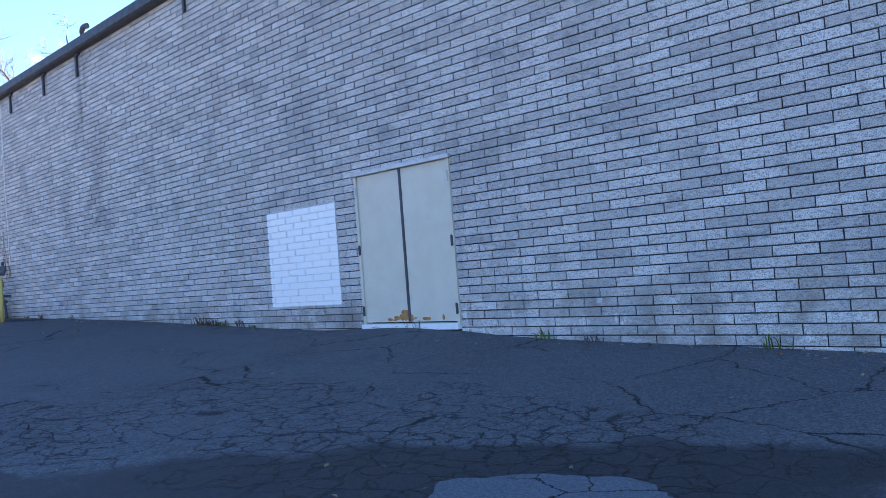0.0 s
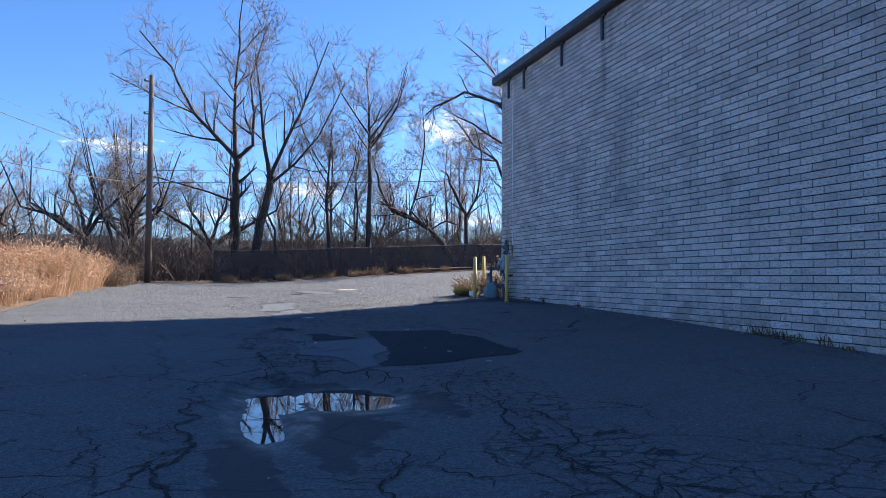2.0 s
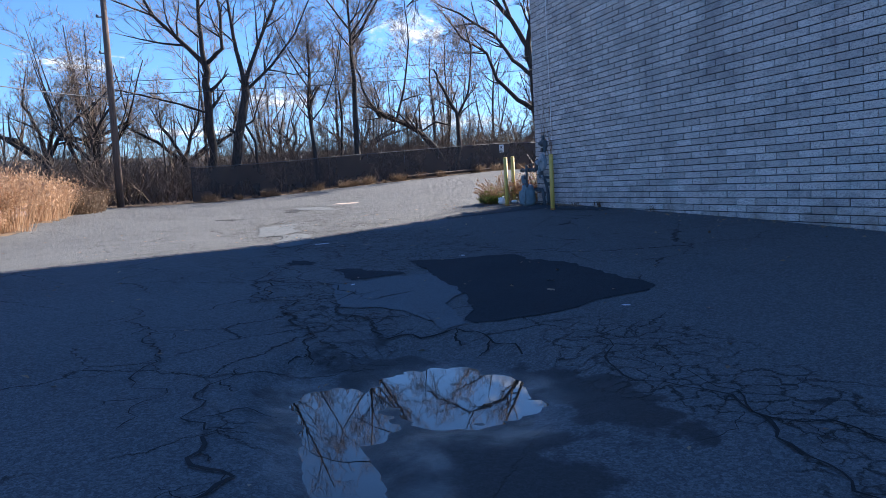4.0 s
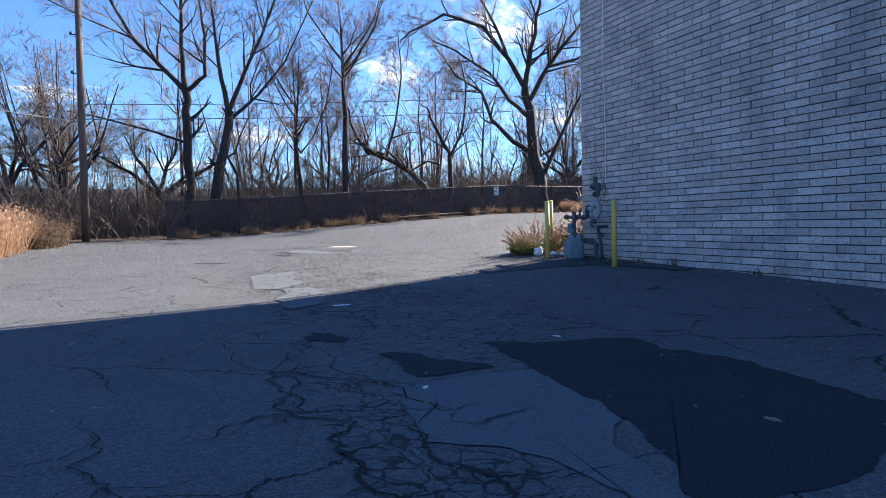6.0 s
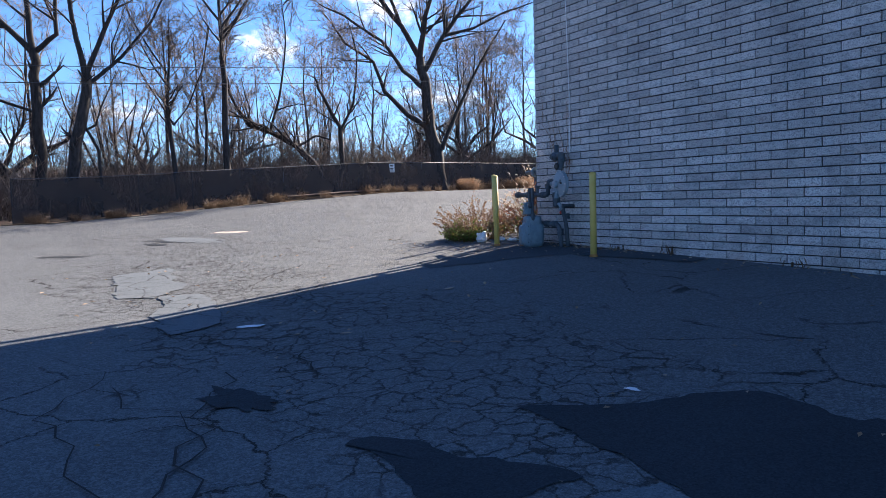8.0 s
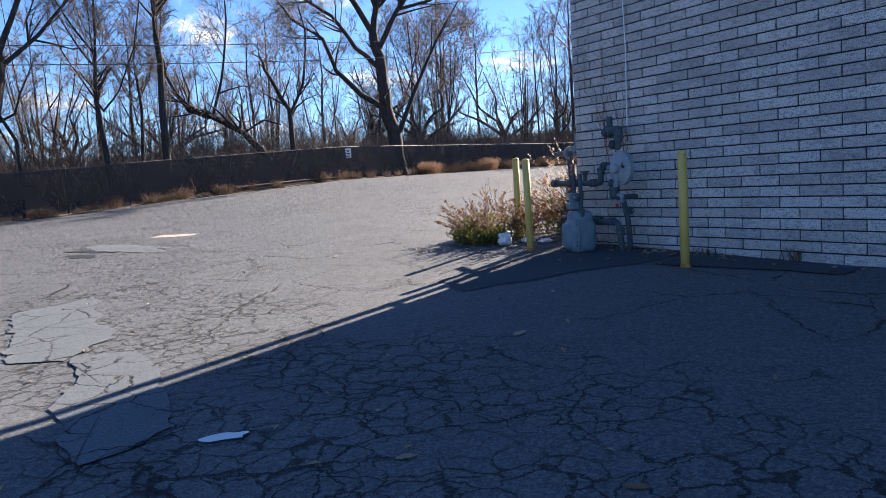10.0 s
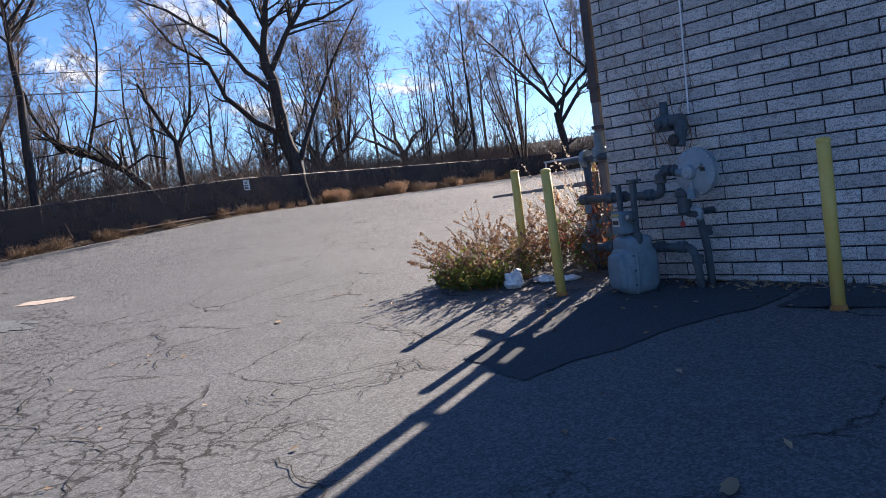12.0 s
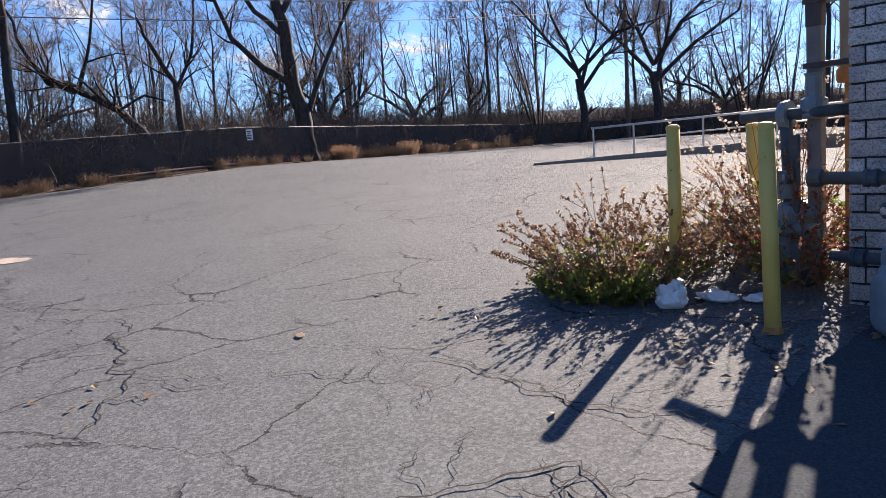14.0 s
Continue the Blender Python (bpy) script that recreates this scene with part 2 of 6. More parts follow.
def mat_screen():
    """Woven privacy cloth on the chain-link fence: dark, a little see-through."""
    m = Mat("privacy_screen", 0.9)
    m.base(m.mix(m.noise(0.9, 5), (0.03, 0.022, 0.019), (0.07, 0.053, 0.045)))
    tr = m.n("ShaderNodeBsdfTransparent")
    mx = m.n("ShaderNodeMixShader")
    m.put(m.ramp(m.noise(0.7, 4), 0.35, 0.75, 0.08, 0.34), mx.inputs[0])
    m.t.links.new(m.b.outputs[0], mx.inputs[1])
    m.t.links.new(tr.outputs[0], mx.inputs[2])
    m.t.links.new(mx.outputs[0], m.t.nodes["Material Output"].inputs["Surface"])
    return m.m


def mat_cloud():
    """A plain far backdrop of thin cloud; its sunlit white is emission."""
    m = Mat("cloud", 1.0)
    tc = m.n("ShaderNodeTexCoord").outputs["Object"]
    em = m.n("ShaderNodeEmission")
    em.inputs["Color"].default_value = (1.0, 0.97, 0.93, 1)
    em.inputs["Strength"].default_value = 0.38
    ln = m.n("ShaderNodeVectorMath")
    ln.operation = "LENGTH"
    m.put(tc, ln.inputs[0])
    puff = m.noise(3.2, 7, 0.6, m.scaled(1, 1, 1.4, tc))
    soft = m.math("SUBTRACT", puff, m.math("MULTIPLY", ln.outputs["Value"], 0.32))
    tr = m.n("ShaderNodeBsdfTransparent")
    mx = m.n("ShaderNodeMixShader")
    m.put(m.ramp(soft, 0.26, 0.6), mx.inputs[0])
    m.t.links.new(tr.outputs[0], mx.inputs[1])
    m.t.links.new(em.outputs[0], mx.inputs[2])
    m.t.links.new(mx.outputs[0], m.t.nodes["Material Output"].inputs["Surface"])
    return m.m


ASPHALT = mat_asphalt()
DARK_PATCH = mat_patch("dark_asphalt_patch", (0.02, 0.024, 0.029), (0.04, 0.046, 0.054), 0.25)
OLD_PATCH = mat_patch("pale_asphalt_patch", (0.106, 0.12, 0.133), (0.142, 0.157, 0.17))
# tone between the dark patch and the open asphalt, without cracks
MID_PATCH = mat_patch("mid_dark_asphalt_patch", (0.042, 0.049, 0.057), (0.07, 0.079, 0.089), 0.0)
CRACK = simple("crack_shadow", (0.01, 0.011, 0.013), (0.02, 0.021, 0.024), 8, 0.95)
WATER = mat_water()
BRICK, MORTAR = mat_brick(), mat_mortar()
DOOR_PAINT = simple("cream_door_paint", (0.55, 0.52, 0.43), (0.6, 0.57, 0.48), 3, 0.5, bump=0.06)
RUST = simple("rust", (0.3, 0.13, 0.04), (0.42, 0.22, 0.07), 12, 0.9)
WHITE_PAINT = simple("white_paint", (0.72, 0.73, 0.74), (0.8, 0.8, 0.8), 5, 0.6)
DARK_METAL = simple("dark_metal", (0.045, 0.05, 0.06), (0.08, 0.085, 0.1), 7, 0.55, 0.3)
GALVANISED = simple("galvanised_steel", (0.42, 0.43, 0.44), (0.55, 0.55, 0.56), 9, 0.45, 0.7)
YELLOW = simple("chipped_yellow_paint", (0.58, 0.41, 0.09), (0.64, 0.49, 0.14), 5, 0.55, spots=(0.09, 0.06, 0.03), spot_scale=11, spot_at=0.66)
METER_GREY = simple("blue_grey_meter_paint", (0.12, 0.175, 0.21), (0.19, 0.255, 0.295), 8, 0.5, spots=(0.11, 0.1, 0.09), spot_at=0.66)
PIPE_GREY = simple("dull_grey_pipe_paint", (0.04, 0.056, 0.07), (0.08, 0.1, 0.115), 8, 0.6, spots=(0.14, 0.075, 0.04), spot_at=0.64)
DISC_GREY = simple("pale_grey_meter_paint", (0.22, 0.265, 0.295), (0.3, 0.345, 0.375), 8, 0.5, spots=(0.13, 0.12, 0.11), spot_at=0.68)
BADGE = simple("index_face", (0.5, 0.5, 0.46), (0.6, 0.6, 0.55), 20, 0.4)
BLACK = simple("black_plastic", (0.02, 0.02, 0.02), (0.03, 0.03, 0.032), 20, 0.5)
RED = simple("red_tag", (0.5, 0.06, 0.05), (0.6, 0.1, 0.08), 20, 0.6)
BARK = simple("dark_bark", (0.022, 0.019, 0.018), (0.06, 0.05, 0.045), 5, 0.95, bump=0.8, stretch=(2, 2, 0.5))
TWIG = simple("twigs", (0.1, 0.075, 0.06), (0.18, 0.14, 0.11), 4, 0.9, bump=0)
POLE_WOOD = simple("weathered_pole_wood", (0.095, 0.066, 0.052), (0.17, 0.125, 0.1), 6, 0.9, bump=0.5, stretch=(4, 4, 0.25))
RAIL_RUST = simple("faded_red_brown_rail", (0.075, 0.048, 0.042), (0.135, 0.088, 0.075), 4, 0.85, bump=0.4, spots=(0.16, 0.08, 0.06), spot_scale=5)
SCREEN = mat_screen()
CONCRETE = simple("concrete", (0.19, 0.18, 0.165), (0.28, 0.27, 0.25), 3, 0.9, bump=0.4, spots=(0.2, 0.19, 0.18), spot_scale=4)
EARTH = simple("leaf_litter", (0.09, 0.06, 0.04), (0.2, 0.14, 0.085), 9, 0.95, bump=0.8)
# bluish dark tone: distance haze is painted into the hill colour
HAZED_WOODLAND = simple("hazed_bare_woodland", (0.05, 0.052, 0.06), (0.085, 0.085, 0.095), 0.08, 1.0, bump=0.8)
DRY_GRASS = leafy("dry_golden_grass", [(0.32, 0.19, 0.115), (0.46, 0.3, 0.185), (0.37, 0.23, 0.14), (0.54, 0.4, 0.27)], 0.4)
DULL_GRASS = leafy("dull_brown_grass", [(0.1, 0.07, 0.045), (0.16, 0.11, 0.07), (0.13, 0.085, 0.055), (0.2, 0.14, 0.095)], 0.35)
IVY = leafy("ivy_leaf", [(0.035, 0.06, 0.018), (0.09, 0.13, 0.04), (0.055, 0.09, 0.028), (0.19, 0.17, 0.09)], 0.25, 0.4)
RED_LEAF = leafy("dry_red_leaf", [(0.22, 0.07, 0.04), (0.3, 0.13, 0.07), (0.16, 0.06, 0.04), (0.34, 0.2, 0.1)], 0.4)
WEED_LEAF = leafy("weed_leaf", [(0.09, 0.16, 0.025), (0.16, 0.24, 0.04), (0.2, 0.2, 0.05), (0.24, 0.15, 0.06)], 0.45)
SEED_HEAD = leafy("brown_seed_head", [(0.13, 0.075, 0.05), (0.26, 0.15, 0.09), (0.42, 0.31, 0.2), (0.19, 0.1, 0.065)], 0.4)
FLUFF = leafy("pale_seed_fluff", [(0.55, 0.46, 0.36), (0.68, 0.6, 0.5), (0.6, 0.5, 0.4)], 0.5)
STEM = simple("dry_stem", (0.16, 0.085, 0.05), (0.28, 0.17, 0.1), 20, 0.8, bump=0)
FALLEN = leafy("fallen_leaf", [(0.3, 0.2, 0.12), (0.42, 0.33, 0.22), (0.2, 0.12, 0.07)], 0.2)
PLASTIC = simple("white_plastic_bag", (0.75, 0.74, 0.73), (0.82, 0.82, 0.82), 14, 0.45, bump=0.7, spots=(0.6, 0.3, 0.28), spot_scale=9, spot_at=0.64)
SNOW_FENCE = simple("orange_lattice", (0.5, 0.27, 0.2), (0.6, 0.36, 0.28), 6, 0.8)
CABLE = simple("black_cable", (0.03, 0.03, 0.035), (0.05, 0.05, 0.055), 3, 0.6, bump=0)
CLOUD = mat_cloud()
DRY_LEAF = leafy("dry_olive_leaf", [(0.19, 0.11, 0.06), (0.34, 0.26, 0.12), (0.17, 0.17, 0.055), (0.44, 0.34, 0.2), (0.26, 0.12, 0.065)], 0.55)
PALE_TAN = simple("pale_tan_surface", (0.34, 0.28, 0.23), (0.46, 0.39, 0.33), 5, 0.9)
BROWN_METAL = simple("dark_brown_metal", (0.055, 0.042, 0.04), (0.09, 0.07, 0.066), 6, 0.5, 0.2, bump=0.1)
MID_GREY_METAL = simple("mid_grey_metal", (0.13, 0.13, 0.135), (0.2, 0.19, 0.185), 7, 0.55, 0.2, bump=0.15, spots=(0.1, 0.07, 0.05))
ROOFING = simple("roof_membrane", (0.1, 0.1, 0.1), (0.16, 0.16, 0.16), 2, 0.9)


# ---- mesh helpers ----
def mesh_of(name, verts, faces, material, smooth=False):
    me = bpy.data.meshes.new(name)
    me.from_pydata([tuple(v) for v in verts], [], faces)
    me.materials.append(material)
    if smooth:
        me.polygons.foreach_set("use_smooth", [True] * len(me.polygons))
    me.update()
    return me


def part(name, geo, material, parent=None, label="", smooth=False):
    """Links verts and faces, or a bmesh, as one mesh object under a thing or a part."""
    if isinstance(geo, bmesh.types.BMesh):
        me = bpy.data.meshes.new(name)
        geo.to_mesh(me)
        geo.free()
        me.materials.append(material)
        if smooth:
            me.polygons.foreach_set("use_smooth", [True] * len(me.polygons))
    else:
        me = mesh_of(name, geo[0], geo[1], material, smooth)
    ob = new(name, me)
    ob.parent = parent
    return tagged(ob, label)


def thing(name, at, label, category, group="", kind="", turn=0.0):
    ob = new(name)
    ob.matrix_basis = pose(*at, 0, 0, turn)
    return tagged(ob, label, category, group, kind)


def join(*geos):
    verts, faces = [], []
    for v, f in geos:
        k = len(verts)
        verts.extend(v)
        faces.extend([tuple(i + k for i in q) for q in f])
    return verts, faces


def moved(geo, m):
    return [m @ Vector(v) for v in geo[0]], geo[1]


def box(x0, x1, y0, y1, z0, z1, bevel=0.0):
    bm = bmesh.new()
    bmesh.ops.create_cube(bm, size=1)
    for v in bm.verts:
        v.co = Vector(((x0 + x1) / 2 + v.co.x * (x1 - x0), (y0 + y1) / 2 + v.co.y * (y1 - y0), (z0 + z1) / 2 + v.co.z * (z1 - z0)))
    if bevel:
        bmesh.ops.bevel(bm, geom=bm.edges[:], offset=bevel, segments=2, affect="EDGES", profile=0.6)
    bm.verts.index_update()
    geo = [v.co.copy() for v in bm.verts], [tuple(v.index for v in f.verts) for f in bm.faces]
    bm.free()
    return geo


def tube(points, radii, sides=8, caps=True):
    """A tapered tube along a line of points."""
    pts = np.array([tuple(p) for p in points], float)
    n = len(pts)
    radii = [radii] * n if isinstance(radii, (int, float)) else list(radii)
    tang = np.gradient(pts, axis=0)
    tang /= np.linalg.norm(tang, axis=1)[:, None] + 1e-9
    ref = np.array((0.31, 0.95, 0.05)) if abs(tang[:, 2]).mean() > 0.7 else np.array((0.03, 0.02, 1.0))
    u = np.cross(tang, ref)
    u /= np.linalg.norm(u, axis=1)[:, None] + 1e-9
    w = np.cross(tang, u)
    ang = np.arange(sides) * 2 * np.pi / sides
    ring = np.cos(ang)[None, :, None] * u[:, None, :] + np.sin(ang)[None, :, None] * w[:, None, :]
    verts = (pts[:, None, :] + ring * np.array(radii)[:, None, None]).reshape(-1, 3)
    faces = []
    for i in range(n - 1):
        a, b = i * sides, (i + 1) * sides
        for j in range(sides):
            k = (j + 1) % sides
            faces.append((a + j, a + k, b + k, b + j))
    if caps:
        faces.append(tuple(range(sides))[::-1])
        faces.append(tuple((n - 1) * sides + j for j in range(sides)))
    return list(verts), faces


def lathe(profile, sides=20, at=(0, 0, 0), axis="z"):
    """A turned body from (radius, height) pairs."""
    verts, faces = [], []
    for r, h in profile:
        for j in range(sides):
            a = 2 * math.pi * j / sides
            p = (r * math.cos(a), r * math.sin(a), h)
            if axis == "y":
                p = (p[0], -p[2], p[1])
            elif axis == "x":
                p = (p[2], p[0], p[1])
            verts.append((p[0] + at[0], p[1] + at[1], p[2] + at[2]))
    for i in range(len(profile) - 1):
        for j in range(sides):
            k = (j + 1) % sides
            faces.append((i * sides + j, i * sides + k, (i + 1) * sides + k, (i + 1) * sides + j))
    faces.append(tuple(range(sides))[::-1])
    faces.append(tuple((len(profile) - 1) * sides + j for j in range(sides)))
    return verts, faces


# ---- the lie of the land ----
ALONG = [(-70, 1.5), (-53, 1.36), (-46, 1.26), (-20, 0.68), (-15.6, 0.57), (-9, 0.31), (-6.5, 0.25), (0, 0.05), (12, -0.1)]
ACROSS = [(-30, -0.65), (-12, -0.34), (-5, -0.045), (1, -0.055), (4.7, 0.108), (7.2, 0.27), (18, 0.8), (30, 0.88), (60, 1.1)]
PUDDLES = [(-11.05, 0.5, 0.6, 0.24, 0.2525), (-10.0, 0.33, 0.82, 0.16, 0.25), (-11.1, 1.2, 0.68, 0.44, 0.2555), (-6.83, 0.57, 0.25, 0.31, 0.184)]
AX, AZ = zip(*ALONG)
BX, BZ = zip(*ACROSS)


def ground_z(x, y):
    z = np.interp(x, AX, AZ) + np.interp(y, BX, BZ)
    z += 0.22 * math.exp(-((x + 12) / 5) ** 2 - ((y + 5.5) / 2.6) ** 2) + 0.1 * math.exp(-((x + 7.3) / 1.3) ** 2 - ((y - 7.3) / 0.8) ** 2)
    if -13 < x < 0 and -2 < y < 5:
        level = z
        for cx, cy, rx, ry, pz in PUDDLES:
            d = math.hypot((x - cx) / rx, (y - cy) / ry)
            if d < 2.3:
                w = min(1.0, max(0.0, (2.3 - d) / 0.9))
                bowl = pz + 0.026 * (min(d, 1.45) ** 2 - 1) + 0.01 * noise.noise((x * 2.6, y * 2.6, 1)) + 0.012 * noise.noise((x * 7, y * 7, 4)) + 0.005 * noise.noise((x * 17, y * 17, 7))
                z = min(z, level + (bowl - level) * w * w * (3 - 2 * w))
    return float(z)


def steps(*spans):
    out = []
    for a, b, d in spans:
        n = max(1, round((b - a) / d))
        out += [a + (b - a) * i / n for i in range(n)]
    return out + [spans[-1][1]]


def sheet(xs, ys, height):
    verts = [(x, y, height(x, y)) for y in ys for x in xs]
    n = len(xs)
    faces = [(j * n + i, j * n + i + 1, (j + 1) * n + i + 1, (j + 1) * n + i) for j in range(len(ys) - 1) for i in range(n - 1)]
    return verts, faces


# ---- ground ----
WALL_Y, CORNER_X, EAST_X, ROOF_Z = 7.19, -22.77, 9.0, 6.9
gx = steps((-1500, -300, 300), (-300, -75, 25), (-75, -26, 1.4), (-26, -13, 0.45), (-13, -5.4, 0.06), (-5.4, 0, 0.12), (0, 14, 1.0), (14, 100, 20), (100, 900, 400))
gy = steps((-900, -60, 210), (-60, -14, 4), (-14, -6, 0.8), (-6, -1, 0.4), (-1, 2.4, 0.06), (2.4, 4.4, 0.12), (4.4, 8, 0.4), (8, 36, 1.2), (36, 90, 9), (90, 1500, 350))
ground = part("ground", sheet(gx, gy, ground_z), ASPHALT, smooth=True)
tagged(ground, "worn grey asphalt car park with cracks and damp stains", "ground", kind="structure")


def blob(cx, cy, rx, ry, angle=0.0, seed=0, rough=0.18, n=72, lift=0.004, level=None, square=2.0, inner=4):
    """A thin sheet of uneven outline lying on the ground."""
    ca, sa = math.cos(radians(angle)), math.sin(radians(angle))
    verts, faces = [], []
    for k in range(inner, 0, -1):
        for i in range(n):
            a = 2 * math.pi * i / n
            c, s = math.cos(a), math.sin(a)
            r = (abs(c) ** square + abs(s) ** square) ** (-1 / square)
            nv = noise.noise((2.3 * c + seed * 7.1, 2.3 * s, seed)) + 0.5 * noise.noise((5 * c, 5 * s + seed * 3.3, 9 + seed)) + 0.22 * noise.noise((13 * c, 13 * s, seed + 20))
            r *= (1 + rough * nv) * k / inner
            x, y = rx * r * c, ry * r * s
            x, y = cx + ca * x - sa * y, cy + sa * x + ca * y
            verts.append((x, y, (ground_z(x, y) if level is None else level) + lift))
    verts.append((cx, cy, (ground_z(cx, cy) if level is None else level) + lift))
    for k in range(inner - 1):
        for i in range(n):
            j = (i + 1) % n
            faces.append((k * n + i, k * n + j, (k + 1) * n + j, (k + 1) * n + i))
    faces += [((inner - 1) * n + i, (inner - 1) * n + (i + 1) % n, inner * n) for i in range(n)]
    return verts, faces


def ragged(corners, seed, rough=0.05, step=0.07):
    """Plan corners joined by worn, uneven edges."""
    out = []
    for k, (x0, y0) in enumerate(corners):
        x1, y1 = corners[(k + 1) % len(corners)]
        n = max(2, int(math.hypot(x1 - x0, y1 - y0) / step))
        for i in range(n):
            f = i / n
            x, y = x0 + (x1 - x0) * f, y0 + (y1 - y0) * f
            nx = noise.noise((x * 1.9, y * 1.9, seed)) * 1.6 + noise.noise((x * 6, y * 6, seed + 3)) * 0.8 + noise.noise((x * 17, y * 17, seed + 5)) * 0.35
            ny = noise.noise((x * 1.9, y * 1.9, seed + 9)) * 1.6 + noise.noise((x * 6, y * 6, seed + 13)) * 0.8 + noise.noise((x * 17, y * 17, seed + 15)) * 0.35
            out.append((x + nx * rough, y + ny * rough))
    return out


def repair(corners, seed, rough=0.06, lift=0.0075, inner=14):
    """A thin worn sheet of asphalt inside ragged edges."""
    edge = ragged(corners, seed, rough)
    n = len(edge)
    cx, cy = sum(p[0] for p in edge) / n, sum(p[1] for p in edge) / n
    verts, faces = [], []
    for k in range(inner, 0, -1):
        for x, y in edge:
            x, y = cx + (x - cx) * k / inner, cy + (y - cy) * k / inner
            verts.append((x, y, ground_z(x, y) + lift))
    verts.append((cx, cy, ground_z(cx, cy) + lift))
    for k in range(inner - 1):
        faces += [(k * n + i, k * n + (i + 1) % n, (k + 1) * n + (i + 1) % n, (k + 1) * n + i) for i in range(n)]
    faces += [((inner - 1) * n + i, (inner - 1) * n + (i + 1) % n, inner * n) for i in range(n)]
    return verts, faces


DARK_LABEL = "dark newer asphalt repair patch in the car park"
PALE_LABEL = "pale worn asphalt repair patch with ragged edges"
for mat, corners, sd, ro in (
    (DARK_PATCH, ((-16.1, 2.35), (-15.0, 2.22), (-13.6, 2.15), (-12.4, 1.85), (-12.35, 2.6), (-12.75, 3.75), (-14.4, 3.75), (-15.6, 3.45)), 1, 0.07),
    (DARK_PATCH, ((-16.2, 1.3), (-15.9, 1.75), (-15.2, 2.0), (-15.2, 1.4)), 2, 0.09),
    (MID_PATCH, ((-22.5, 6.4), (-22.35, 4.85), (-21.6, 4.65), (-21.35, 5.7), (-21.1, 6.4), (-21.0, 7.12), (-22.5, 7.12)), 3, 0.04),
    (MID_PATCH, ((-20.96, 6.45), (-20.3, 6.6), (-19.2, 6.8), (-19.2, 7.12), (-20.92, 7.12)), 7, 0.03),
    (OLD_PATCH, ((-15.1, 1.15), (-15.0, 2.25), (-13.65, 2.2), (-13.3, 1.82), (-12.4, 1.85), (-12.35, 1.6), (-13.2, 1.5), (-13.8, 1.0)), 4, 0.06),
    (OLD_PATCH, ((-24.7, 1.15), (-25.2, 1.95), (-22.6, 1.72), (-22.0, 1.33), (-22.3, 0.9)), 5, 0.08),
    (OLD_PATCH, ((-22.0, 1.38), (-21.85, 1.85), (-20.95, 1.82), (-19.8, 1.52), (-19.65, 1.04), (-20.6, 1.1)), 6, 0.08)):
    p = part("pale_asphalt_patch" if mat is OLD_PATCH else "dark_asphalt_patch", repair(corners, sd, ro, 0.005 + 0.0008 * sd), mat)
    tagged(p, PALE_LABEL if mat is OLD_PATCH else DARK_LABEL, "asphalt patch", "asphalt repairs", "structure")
for nm, mat, lab, spots in (
    ("dark_asphalt_patch", DARK_PATCH, DARK_LABEL, ((-30.6, 3.0, 0.95, 0.22, 28, 4, 0.5, 2), (-30.2, 2.5, 0.5, 0.14, 15, 5, 0.5, 2), (-29.0, 0.6, 0.5, 0.16, 60, 8, 0.4, 2), (-17.3, 1.1, 0.34, 0.14, 20, 7, 0.55, 2))),
    ("pale_asphalt_patch", OLD_PATCH, PALE_LABEL, ((-2.3, 3.05, 0.62, 0.42, 25, 21, 0.14, 3), (-30.6, 3.3, 1.5, 0.35, 15, 9, 0.25, 2)))):
    for cx, cy, rx, ry, an, sd, ro, sq in spots:
        p = part(nm, blob(cx, cy, rx, ry, an, sd, ro, square=sq, lift=0.004 + 0.0008 * sd if mat is DARK_PATCH else 0.0075, inner=16), mat, smooth=True)
        tagged(p, lab, "asphalt patch", "asphalt repairs", "structure")


def crack_line(points, seed, width=0.02, branch=0.5):
    """A dark open crack that wanders through plan points, with short side cracks."""
    r = random.Random(seed)
    verts, faces = [], []

    def wander(pts, spread):
        for _ in range(4):
            out = []
            for (x0, y0), (x1, y1) in zip(pts, pts[1:]):
                d = math.hypot(x1 - x0, y1 - y0)
                k = r.gauss(0, spread) * d
                out += [(x0, y0), ((x0 + x1) / 2 - (y1 - y0) / max(d, 1e-6) * k, (y0 + y1) / 2 + (x1 - x0) / max(d, 1e-6) * k)]
            pts = out + [pts[-1]]
        return pts

    def ribbon(pts, w):
        k0, n = len(verts), len(pts)
        for i, (x, y) in enumerate(pts):
            a, b = pts[max(0, i - 1)], pts[min(n - 1, i + 1)]
            dx, dy = b[0] - a[0], b[1] - a[1]
            d = max(1e-6, math.hypot(dx, dy))
            ww = w * (0.35 + 0.65 * math.sin(math.pi * (i + 0.4) / n)) * r.uniform(0.45, 1.45) * 0.5
            for s in (-1, 1):
                px, py = x - dy / d * ww * s, y + dx / d * ww * s
                verts.append((px, py, ground_z(px, py) + 0.0115))
        faces.extend((k0 + 2 * i, k0 + 2 * i + 1, k0 + 2 * i + 3, k0 + 2 * i + 2) for i in range(n - 1))

    main = wander(list(points), 0.14)
    ribbon(main, width * 0.55)
    for i in range(3, len(main) - 3):
        if r.random() < branch * 0.2:
            (x0, y0), (x1, y1) = main[i - 1], main[i + 1]
            a = math.atan2(y1 - y0, x1 - x0) + r.choice((-1, 1)) * r.uniform(0.6, 1.6)
            q = r.uniform(0.15, 0.65)
            ribbon(wander([main[i], (main[i][0] + q * math.cos(a), main[i][1] + q * math.sin(a))], 0.16), width * r.uniform(0.2, 0.4))
    return verts, faces


